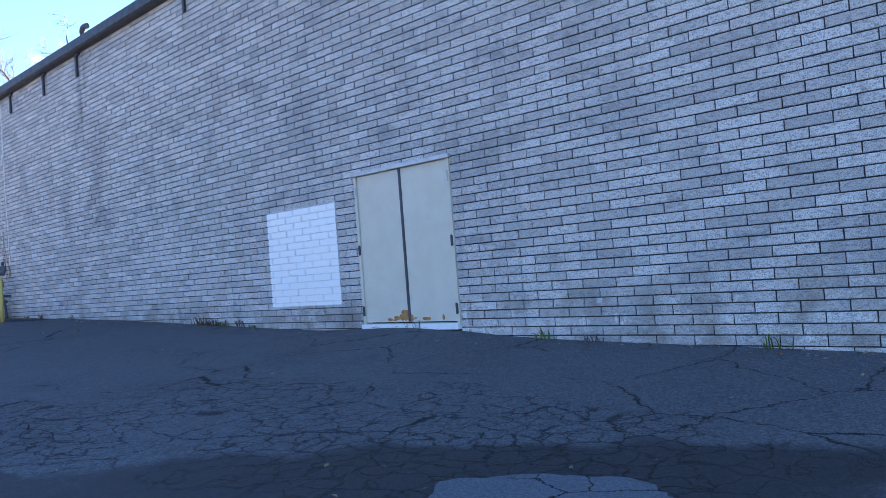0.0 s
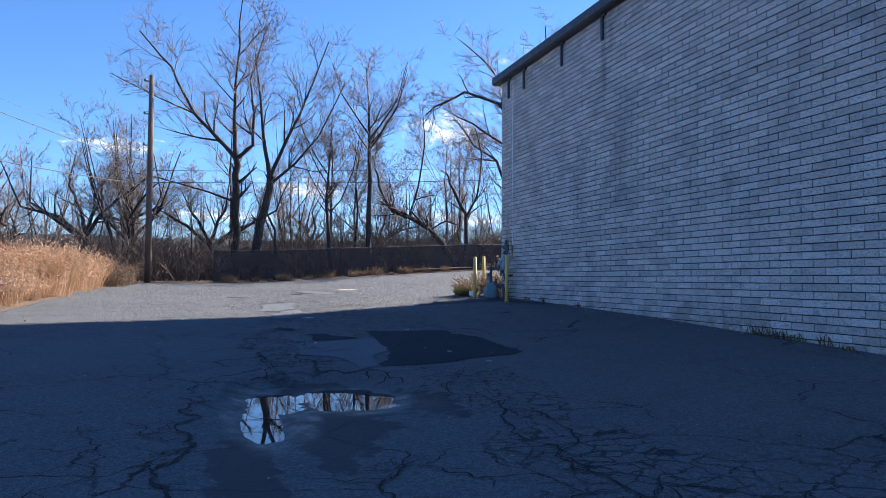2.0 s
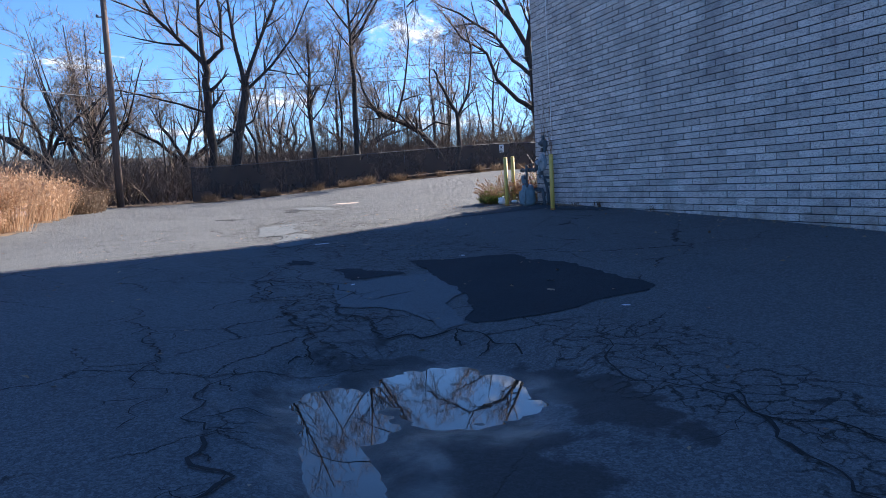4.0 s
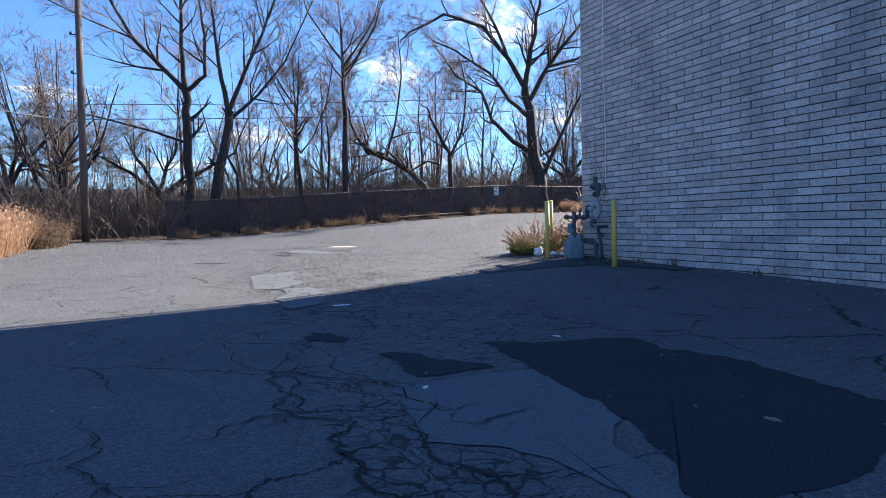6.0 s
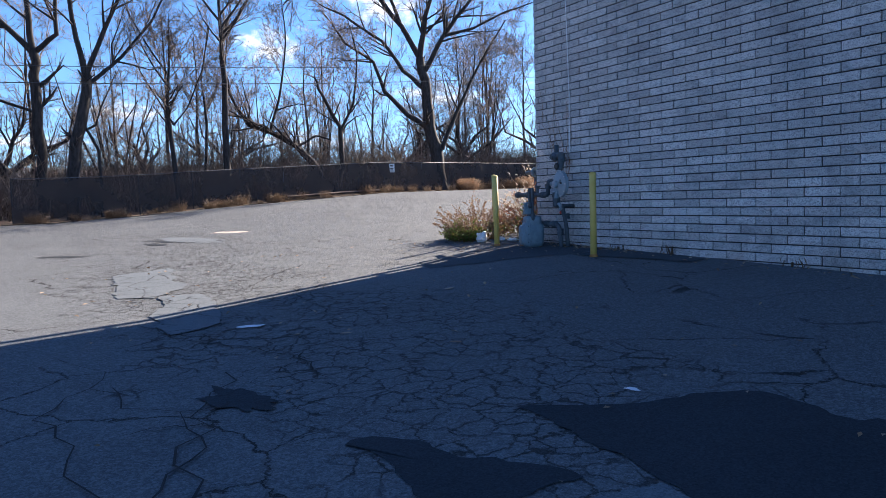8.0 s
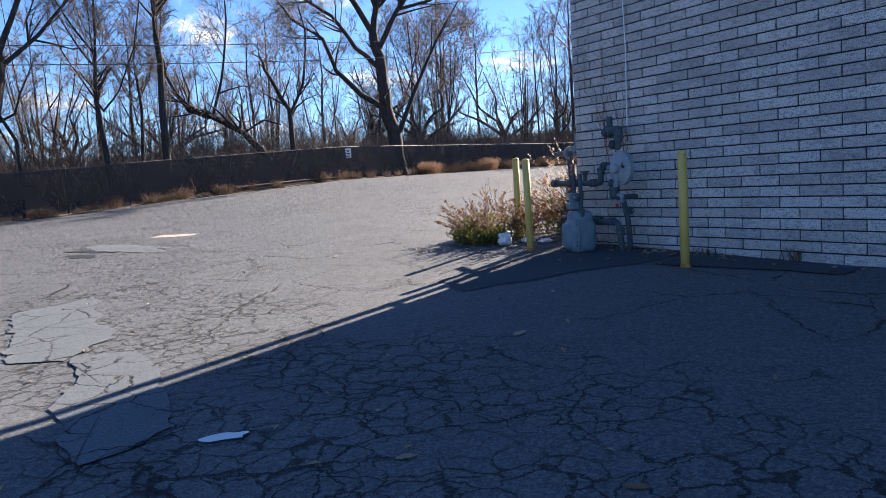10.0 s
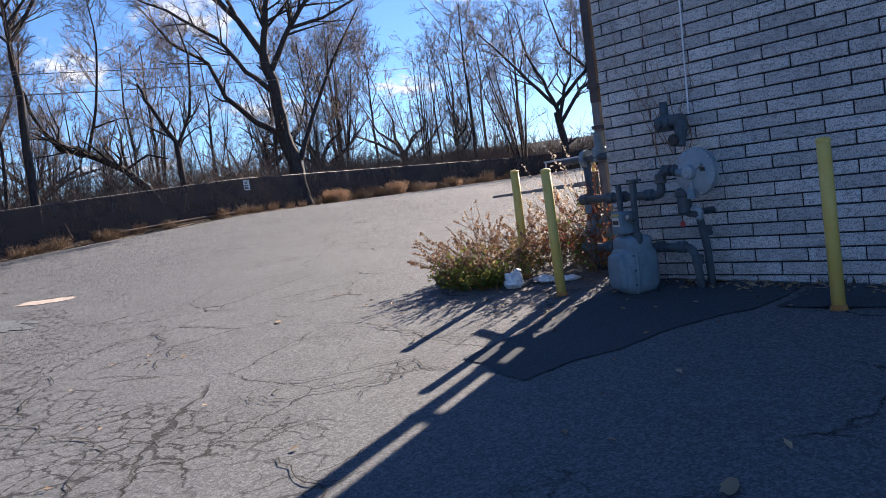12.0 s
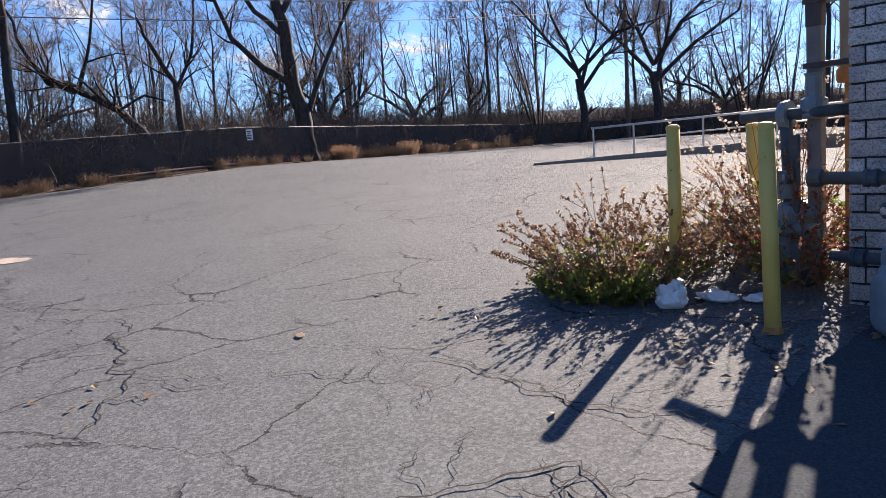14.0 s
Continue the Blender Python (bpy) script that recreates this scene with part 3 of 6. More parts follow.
for k, (pts, w, br) in enumerate((
    (((-18.0, 0.47), (-15.4, 0.54), (-14.3, 0.7), (-13.0, 0.6), (-12.1, 0.48)), 0.045, 1.0),
    (((-18.0, 1.18), (-14.2, 1.09), (-13.2, 1.1), (-12.5, 1.06), (-11.6, 1.9)), 0.045, 1.2),
    (((-19.1, 0.2), (-15.9, 0.37), (-14.6, 0.35), (-14.2, -0.32)), 0.03, 0.8),
    (((-14.9, -0.9), (-13.9, -0.79), (-13.0, -0.6), (-12.4, -0.55), (-11.0, -0.7)), 0.03, 0.9),
    (((-12.0, 0.0), (-10.75, -0.17), (-9.5, -0.22), (-8.8, -0.28), (-8.4, -0.4), (-6.6, -0.15), (-5.0, -0.2)), 0.05, 1.0),
    (((-10.1, -0.78), (-9.6, -0.6), (-9.5, -0.25)), 0.025, 0.8),
    (((-8.7, 1.25), (-8.25, 1.1), (-7.75, 0.95), (-6.9, 1.1)), 0.035, 1.0),
    (((-8.4, 0.85), (-8.3, 1.2), (-7.9, 1.48), (-7.6, 2.1)), 0.03, 0.8),
    (((-11.6, 2.7), (-9.75, 2.34), (-8.5, 2.19), (-7.7, 2.18), (-6.2, 2.4)), 0.04, 1.0),
    (((-10.5, 2.48), (-8.8, 2.55), (-7.5, 2.49), (-5.6, 2.2)), 0.03, 0.8),
    (((-10.0, -1.0), (-9.2, -0.82), (-8.5, -0.75), (-6.0, -1.1)), 0.03, 0.8),
    (((-9.5, -2.0), (-7.2, -1.9), (-5.4, -1.3), (-4.2, -1.5)), 0.022, 0.8),
    (((-25.2, 4.6), (-24.0, 5.2), (-23.3, 5.13), (-22.9, 5.18), (-22.4, 5.34)), 0.018, 0.8),
    (((-23.3, 3.6), (-22.9, 4.3), (-22.7, 4.72), (-22.2, 4.6)), 0.022, 1.2),
    (((-23.2, 3.5), (-22.65, 3.95), (-22.4, 4.25), (-22.5, 4.6)), 0.022, 1.2),
    (((-28.6, 4.0), (-27.4, 4.04), (-26.4, 4.18), (-25.4, 4.03), (-24.6, 3.5)), 0.028, 1.0),
    (((-24.8, 4.5), (-24.2, 4.7), (-24.0, 5.1)), 0.016, 0.6),
    (((-21.9, 3.2), (-20.8, 2.6), (-19.6, 2.5), (-18.4, 2.9)), 0.03, 1.2),
    (((-26.5, 2.6), (-24.4, 2.4), (-23.0, 2.7), (-21.6, 2.3)), 0.025, 1.2),
    (((-20.3, 0.9), (-19.2, 1.25), (-18.2, 1.8), (-17.4, 1.7)), 0.035, 1.2))):
    tagged(part("crack", crack_line(pts, 500 + k, w, br), CRACK), "open dark crack branching across the worn asphalt", "crack", "asphalt cracks", "structure")

for (cx, cy, rx, ry, pz), sd in zip(PUDDLES, (11, 14, 12, 13)):
    p = part("puddle", blob(cx, cy, rx * 1.42, ry * 1.42, 0, sd, 0.05, 60, 0.002, pz, inner=2), WATER)
    tagged(p, "shallow still puddle of rainwater on asphalt", "puddle", "rain puddles", "structure")
# small sheet paler and browner than the asphalt round it
p = part("dried_silt", blob(-31.95, 4.5, 0.55, 0.24, 35, 15, 0.35, 60, 0.008, inner=2), PALE_TAN)
tagged(p, "small pale tan patch lying on the asphalt", "silt", kind="structure")

# verges of leaf litter beyond the asphalt
FENCE_LINE = [(-44.4, -4.6), (-46.0, -0.3), (-53.0, 18.6), (-58.4, 33.0), (-64.0, 48.0), (-62.0, 58.0), (-50.0, 66.0), (-30.0, 70.0)]


def verge(line, width, seed):
    """A strip of litter along the far side of a line of plan points."""
    verts, faces = [], []
    pts = []
    for (x0, y0), (x1, y1) in zip(line, line[1:]):
        n = max(2, int(math.hypot(x1 - x0, y1 - y0) / 0.8))
        pts += [(x0 + (x1 - x0) * i / n, y0 + (y1 - y0) * i / n) for i in range(n)]
    pts.append(line[-1])
    for i, (x, y) in enumerate(pts):
        a, b = pts[max(0, i - 1)], pts[min(len(pts) - 1, i + 1)]
        d = Vector((b[0] - a[0], b[1] - a[1])).normalized()
        nx, ny = -d.y, d.x
        for k in range(6):
            o = width * k / 5 + (0.35 * noise.noise((i * 0.4, k, seed)) if k < 5 else 0)
            px, py = x + nx * o, y + ny * o
            verts.append((px, py, ground_z(px, py) + 0.02 + 0.05 * (k > 0) + 0.05 * noise.noise((px, py, seed))))
    for i in range(len(pts) - 1):
        for k in range(5):
            faces.append((i * 6 + k, i * 6 + k + 1, i * 6 + 7 + k, i * 6 + 6 + k))
    return verts, faces


p = part("verge", verge([(x + 0.6, y) for x, y in FENCE_LINE], 40.0, 3), EARTH, smooth=True)
tagged(p, "brown leaf litter and earth under bare trees", "verge", kind="structure")
p = part("verge", verge([(12, -6.4), (-2, -6.0), (-9.5, -5.15), (-15, -4.75), (-22, -4.6), (-32, -4.7), (-44.4, -4.6)], 30.0, 5), EARTH, smooth=True)
tagged(p, "rough earth verge covered with dry litter", "verge", kind="structure")


# ---- building ----
DOOR = (-8.2, -6.4, 0.66, 2.76)
COURSE, LENGTH, JOINT = 0.1016, 0.4064, 0.0125
BASE_Z = 0.017


def backing():
    y0, y1 = WALL_Y + 0.012, WALL_Y + 0.3
    return join(box(CORNER_X + 0.012, DOOR[0], y0, y1, -0.3, ROOF_Z - 0.08), box(DOOR[1], EAST_X, y0, y1, -0.3, ROOF_Z - 0.08),
                box(DOOR[0], DOOR[1], y0, y1, DOOR[3], ROOF_Z - 0.08), box(DOOR[0], DOOR[1], y0, y1, -0.3, DOOR[2] - 0.06))


wall_south = part("wall_south", backing(), MORTAR)
tagged(wall_south, "long windowless wall of grey painted brick with dark recessed joints", "wall", kind="structure")
wall_west = part("wall_west", box(CORNER_X + 0.012, CORNER_X + 0.3, WALL_Y + 0.3, 30, -0.3, ROOF_Z - 0.08), CONCRETE)
tagged(wall_west, "side wall of the brick building", "wall", kind="structure")
wall_east = part("wall_east", box(EAST_X - 0.3, EAST_X, WALL_Y + 0.3, 30, -0.6, ROOF_Z - 0.08), CONCRETE)
tagged(wall_east, "far side wall of the building", "wall", kind="structure")
roof = part("roof", box(CORNER_X, EAST_X, WALL_Y + 0.02, 30, ROOF_Z - 0.08, ROOF_Z - 0.03), ROOFING)
tagged(roof, "flat dark roof membrane", "roof", kind="structure")


def coping():
    """Folded metal edge with a drip lip, round the roof."""
    prof = [(0.02, -0.2), (-0.16, -0.2), (-0.2, -0.17), (-0.2, 0.0), (-0.17, 0.03), (0.2, 0.06), (0.2, -0.05), (0.02, -0.05)]
    verts, faces = [], []
    xs = steps((CORNER_X - 0.22, EAST_X, 3.05))
    for x in xs:
        for dy, dz in prof:
            verts.append((x, WALL_Y + dy, ROOF_Z + dz + 0.006 * noise.noise((x, dy, 2))))
    n = len(prof)
    for i in range(len(xs) - 1):
        faces += [(i * n + j, i * n + (j + 1) % n, (i + 1) * n + (j + 1) % n, (i + 1) * n + j) for j in range(n)]
    faces.append(tuple(range(n)))
    faces.append(tuple((len(xs) - 1) * n + j for j in range(n))[::-1])
    return verts, faces


roof_edge = part("roof_edge", coping(), DARK_METAL)
tagged(roof_edge, "dark folded metal edge along the flat roof", "roof edge", kind="structure")
p = part("roof_edge", box(CORNER_X - 0.2, CORNER_X + 0.1, WALL_Y + 0.2, 30, ROOF_Z - 0.16, ROOF_Z + 0.03), DARK_METAL)
tagged(p, "dark folded metal edge along the flat roof", "roof edge", kind="structure")
for x, drop in ((-22.2, 0.5), (-21.15, 0.5), (-18.95, 0.52), (-17.05, 0.5), (-12.4, 0.4)):
    s = join(box(x - 0.035, x + 0.035, WALL_Y - 0.05, WALL_Y - 0.004, ROOF_Z - 0.2 - drop, ROOF_Z - 0.19, 0.006),
             box(x - 0.05, x + 0.16, WALL_Y - 0.06, WALL_Y - 0.004, ROOF_Z - 0.25, ROOF_Z - 0.19, 0.006))
    tagged(part("roof_strap", s, DARK_METAL), "short dark metal strap hanging from the roof edge", "strap", "roof straps")
vent = thing("roof_vent_pipe", (-16.95, WALL_Y + 0.1, ROOF_Z + 0.03), "small hooked metal vent pipe on the roof edge", "vent pipe")
part("pipe", tube([(0, 0, -0.05), (0, 0, 0.26), (0.03, 0, 0.33), (0.12, 0, 0.35), (0.26, 0, 0.33)], 0.06, 10), DARK_METAL, vent)
part("flange", lathe([(0.12, 0), (0.12, 0.02), (0.07, 0.04)], 14), DARK_METAL, vent)


def brick_geo(x0, x1, z0, z1, rng):
    """One brick face, chamfered and a little uneven."""
    y = WALL_Y + rng.uniform(-0.0045, 0.0035)
    c = 0.004
    j = lambda: rng.uniform(-0.002, 0.002)
    v = [(x0, WALL_Y + 0.014, z0), (x1, WALL_Y + 0.014, z0), (x1, WALL_Y + 0.014, z1), (x0, WALL_Y + 0.014, z1)]
    v += [(x0 + j(), y + c, z0 + j()), (x1 + j(), y + c, z0 + j()), (x1 + j(), y + c, z1 + j()), (x0 + j(), y + c, z1 + j())]
    v += [(x0 + c, y + j(), z0 + c), (x1 - c, y + j(), z0 + c), (x1 - c, y + j(), z1 - c), (x0 + c, y + j(), z1 - c)]
    f = [(8, 9, 10, 11)]
    for a in (0, 4):
        f += [(a, a + 1, a + 5, a + 4), (a + 1, a + 2, a + 6, a + 5), (a + 2, a + 3, a + 7, a + 6), (a + 3, a, a + 4, a + 7)]
    return v, f


# ---- double door ----
door = thing("door_1", ((DOOR[0] + DOOR[1]) / 2, WALL_Y, DOOR[2]), "cream steel double door with rusted lower edge in a brick wall", "door", kind="structure")
dw, dh = (DOOR[1] - DOOR[0]) / 2, DOOR[3] - DOOR[2]
part("frame", join(box(-dw, -dw + 0.045, -0.02, 0.1, 0, dh, 0.004), box(dw - 0.045, dw, -0.02, 0.1, 0, dh, 0.004)), DOOR_PAINT, door)
part("lintel", box(-dw - 0.05, dw + 0.04, -0.06, 0.08, dh - 0.02, dh + 0.03, 0.006), GALVANISED, door, "pale metal drip strip")
part("threshold", box(-dw, dw, -0.06, 0.12, -0.06, 0.02, 0.008), WHITE_PAINT, door, "white painted sill")
for s in (-1, 1):
    a, b = (-dw + 0.049, -0.022) if s < 0 else (0.022, dw - 0.049)
    leaf = part("leaf", box(a, b, 0.004, 0.05, 0.04, dh - 0.024, 0.004), DOOR_PAINT, door, "cream painted steel leaf")
    for hz in (0.2, 1.05, 1.86):
        hx = s * (dw - 0.03)
        part("hinge", join(lathe([(0.012, -0.07), (0.014, -0.06), (0.014, 0.06), (0.012, 0.07)], 8, (hx, -0.028, hz)), box(hx - 0.02, hx + 0.02, -0.024, -0.018, hz - 0.06, hz + 0.06)), GALVANISED if hz > 1.5 else DARK_METAL, door)
part("astragal", box(-0.021, 0.021, -0.006, 0.03, 0.05, dh - 0.03, 0.004), DARK_METAL, door, "dark strip between the leaves")
rr = random.Random(4)
for k in range(14):
    rx = rr.choice((rr.uniform(-0.5, 0.0), rr.uniform(-0.1, 0.35), rr.uniform(-0.6, 0.8)))
    rz, rw, rh = 0.045 + abs(rr.gauss(0, 0.03)), rr.uniform(0.02, 0.1), rr.uniform(0.012, 0.05)
    n = 9
    vs = [(rx + rw * math.cos(a) * rr.uniform(0.7, 1.1), 0.0015 - 0.0001 * k, rz + rh + rh * math.sin(a) * rr.uniform(0.6, 1.1)) for a in (2 * math.pi * i / n for i in range(n))]
    part("rust_patch", (vs, [tuple(range(n))]), RUST, door, "rust bleeding through the paint")


# ---- fence with privacy screen ----
def fence_points(gap):
    out = []
    for (x0, y0), (x1, y1) in zip(FENCE_LINE[1:], FENCE_LINE[2:]):
        n = max(1, round(math.hypot(x1 - x0, y1 - y0) / gap))
        out += [(x0 + (x1 - x0) * i / n, y0 + (y1 - y0) * i / n) for i in range(n)]
    return out + [FENCE_LINE[-1]]


FENCE_H = 1.72
fence = thing("fence", (0, 0, 0), "chain-link fence hung with dark brown privacy screen along the car park", "fence", kind="structure")
fp = fence_points(2.4)
for i, (x, y) in enumerate(fp):
    z = ground_z(x, y)
    part("post", tube([(x, y, z - 0.1), (x, y, z + FENCE_H + 0.03)], 0.025, 8), DARK_METAL, fence)
part("top_rail", tube([(x, y, ground_z(x, y) + FENCE_H) for x, y in fp], 0.018, 6), DARK_METAL, fence)
fine = fence_points(0.6)
for i in range(0, len(fine) - 1, 4):
    seg = fine[i:i + 5]
    verts, faces = [], []
    for q, (x, y) in enumerate(seg):
        for k in range(6):
            h = 0.05 + (FENCE_H - 0.06 - 0.03 * math.sin(math.pi * q / 4)) * k / 5
            bow = 0.035 * noise.noise((x * 0.9, y * 0.9, k * 0.5))
            verts.append((x + 0.035 + bow, y - 0.01, ground_z(x, y) + h))
    for q in range(len(seg) - 1):
        faces += [(q * 6 + k, q * 6 + k + 1, q * 6 + 7 + k, q * 6 + 6 + k) for k in range(5)]
    part("screen", (verts, faces), SCREEN, fence, "dark woven screen cloth")
sgn = thing("sign", (-52.92, 18.62, ground_z(-53, 18.6) + 1.38), "small white notice with dark lettering fixed on the fence", "sign", turn=70)
part("plate", box(-0.16, 0.16, -0.012, 0.0, -0.24, 0.24, 0.004), WHITE_PAINT, sgn)
for k, (w, z) in enumerate(((0.1, 0.15), (0.06, 0.07), (0.1, -0.02), (0.09, -0.1), (0.1, -0.17))):
    part("line_of_writing", box(-w, w, -0.016, -0.012, z - 0.022, z + 0.022), BLACK, sgn)
# fallen rail and low kerb of timber at the foot of the fence
p = part("timber_rail", tube([(-50.2, 11.6, 2.05), (-51.6, 15.0, 2.22), (-52.2, 17.5, 2.3)], 0.05, 6), POLE_WOOD)
tagged(p, "grey fallen timber rail leaning along the fence foot", "timber rail")


# ---- trees ----
class Wood:
    """Gathers limbs as thick tubes and twigs as thin three-sided ones."""

    def __init__(self, seed, z_min=0.0):
        self.r = random.Random(seed)
        self.limbs, self.twigs = [], []

    def branch(self, start, way, length, radius, level, levels, kids, droop=0.0, up=0.12, wander=0.16, thin=0.011):
        r = self.r
        n = 6 if level < 2 else (3 if level < levels else 1)
        p, d = Vector(start), Vector(way).normalized()
        pts, rad = [p.copy()], [radius]
        for i in range(n):
            d = (d + Vector((r.gauss(0, wander), r.gauss(0, wander), r.gauss(0, wander) + up - droop * i / n))).normalized()
            p = p + d * (length / n)
            pts.append(p.copy())
            rad.append(max(thin * 0.35, radius * (1 - 0.8 * (i + 1) / n)))
        self.add(pts, rad, radius)
        if level < levels:
            self.children(pts, rad, length, level, levels, kids, droop, up, wander, thin)

    def add(self, pts, rad, radius):
        (self.limbs if radius > 0.045 else self.twigs).append((pts, rad, 7 if radius > 0.12 else (5 if radius > 0.045 else 3)))

    def children(self, pts, rad, length, level, levels, kids, droop, up, wander, thin, first=0.25):
        r = self.r
        for k in range(kids[min(level, len(kids) - 1)]):
            f = r.uniform(first, 1.0) * (len(pts) - 1)
            i = min(len(pts) - 2, int(f))
            a = pts[i].lerp(pts[i + 1], f - i)
            along = (pts[i + 1] - pts[i]).normalized()
            side = Vector((r.gauss(0, 1), r.gauss(0, 1), r.gauss(0.15, 0.6)))
            side = (side - along * side.dot(along)).normalized()
            way = along * r.uniform(0.5, 1.0) + side * r.uniform(0.5, 1.0)
            rr = max(thin, min(rad[i] * 0.6, rad[i] * r.uniform(0.35, 0.62)))
            self.branch(a, way, length * r.uniform(0.4, 0.77) * (1.15 - 0.4 * f / (len(pts) - 1)), rr, level + 1, levels, kids, droop, up, wander, thin)

    def limb(self, pts, r0, r1, levels, kids, length=None, first=0.3, thin=0.012, wander=0.17, up=0.1, droop=0.0):
        """A limb of given course with its own branches."""
        pts, r0, r1 = [Vector(p) for p in pts], r0 * 0.78, r1 * 0.78
        fine = []
        for i in range(len(pts) - 1):
            for k in range(3):
                q = pts[i].lerp(pts[i + 1], k / 3)
                fine.append(q + Vector((self.r.gauss(0, 0.3), self.r.gauss(0, 0.3), 0)) * r0 * (0.6 if len(fine) else 0))
        fine.append(pts[-1])
        rad = [r0 + (r1 - r0) * i / (len(fine) - 1) for i in range(len(fine))]
        self.add(fine, rad, r0)
        total = length or sum((b - a).length for a, b in zip(pts, pts[1:])) * 0.62
        self.children(fine, rad, total, 1, levels, kids, droop, up, wander, thin, first)

    def build(self, name, at, label, category="tree", group="bare trees", turn=0.0, size=1.0):
        ob = thing(name, at, label, category, group, turn=turn)
        ob.matrix_basis = ob.matrix_basis @ Matrix.Diagonal((size, size, size, 1))
        for nm, parts, mat in (("trunk", self.limbs, BARK), ("crown", self.twigs, TWIG)):
            verts, faces = [], []
            for pts, rad, sides in parts:
                v, f = tube(pts, rad, sides, False)
                k = len(verts)
                verts.extend(v)
                faces.extend([tuple(i + k for i in q) for q in f])
            if verts:
                part(nm, (verts, faces), mat, ob, smooth=True)
        return ob


# In the local frame of a tree, x runs across the line of sight from the car park (to the right) and z up.
VIEW_TURN = 70.0
T = lambda x, z, y=0.0: (x, y, z)


def ground_at(x, y):
    return (x, y, ground_z(x, y) - 0.05)


def forked_tree():
    w = Wood(11)
    w.limb([T(0, 0), T(0.05, 3), T(-0.1, 6), T(-0.05, 7.7)], 0.36, 0.26, 3, [0, 3, 4, 3], 2.5, 0.4)
    w.limb([T(-0.05, 7.6), T(-1.2, 8.9, 0.3), T(-2.6, 10.4, 0.7), T(-4.0, 13.2, 0.8), T(-5.8, 15.2, 0.6)], 0.19, 0.05, 4, [0, 15, 7, 4], 5.0, 0.2)
    w.limb([T(-0.05, 7.6), T(-0.2, 10), T(-0.1, 13, -0.3), T(0.2, 17.5, -0.6)], 0.2, 0.04, 4, [0, 16, 7, 4], 5.0, 0.15)
    w.limb([T(0.0, 7.6), T(0.9, 8.4, -0.4), T(0.95, 10.4, -0.6), T(0.7, 12.4, -0.5), T(1.7, 15.8, -0.9)], 0.17, 0.04, 4, [0, 14, 7, 4], 4.6, 0.3)
    w.limb([T(-0.05, 4.9), T(-1.6, 5.5, 0.4), T(-4.6, 6.3, 0.6), T(-6.6, 6.6, 0.2)], 0.1, 0.03, 4, [0, 12, 6, 3], 3.2, 0.3)
    w.limb([T(-2.6, 10.4, 0.7), T(-4.6, 11.3, 1.3), T(-7.4, 12.6, 1.2)], 0.08, 0.025, 4, [0, 12, 6, 3], 3.4, 0.2)
    return w


def leaning_twin():
    w = Wood(12)
    w.limb([T(-0.15, 0), T(-0.1, 2), T(0.35, 4.6), T(0.75, 6.9)], 0.42, 0.3, 3, [0, 3, 4, 3], 2.0, 0.4)
    w.limb([T(0.7, 6.8), T(0.3, 9.5), T(0.1, 12.0, 0.3), T(-0.3, 15, 0.4)], 0.19, 0.04, 4, [0, 15, 7, 4], 4.0, 0.25)
    w.limb([T(0.7, 6.8), T(1.6, 9.0, -0.3), T(3.0, 12.0, -0.4), T(4.4, 16.0, -0.2)], 0.18, 0.04, 4, [0, 16, 7, 4], 4.6, 0.2)
    w.limb([T(0.75, 6.4), T(2.4, 7.9, 0.4), T(3.9, 9.8, 0.5), T(5.6, 13.4, 0.6)], 0.14, 0.04, 4, [0, 15, 7, 4], 4.2, 0.2)
    w.limb([T(0.4, 4.8), T(1.1, 3.4, 0.3), T(1.2, 1.0, 0.3), T(1.1, 0, 0.3)], 0.09, 0.1, 3, [0, 2, 3], 1.5, 0.3)
    return w


def straight_tree(seed, h, r0=0.3, spread=0.8, low=0.35, lean=0.0, kids=(0, 22, 7, 4)):
    w = Wood(seed)
    r = w.r
    top = T(lean * h + r.uniform(-0.4, 0.4), h, r.uniform(-0.5, 0.5))
    mid = T(lean * h * 0.4 + r.uniform(-0.3, 0.3), h * 0.45, r.uniform(-0.3, 0.3))
    w.limb([T(0, 0), mid, T(lean * h * 0.7, h * 0.7), top], r0, 0.03, 4, kids, h * 0.3 * spread, low)
    for k in range(4):
        z = h * r.uniform(0.42, 0.7)
        s = r.choice((-1, 1))
        x0 = lean * z * 0.9
        w.limb([T(x0, z), T(x0 + s * 0.8 * spread, z + 1.0, r.uniform(-0.8, 0.8)), T(x0 + s * 2.0 * spread, z + 2.8, r.uniform(-1, 1)), T(x0 + s * 2.8 * spread, z + 5.0, r.uniform(-1.5, 1.5))],
               r0 * 0.36, 0.025, 4, (0, kids[1] // 2, 6, 3), 3.0 * spread, 0.2)
    return w


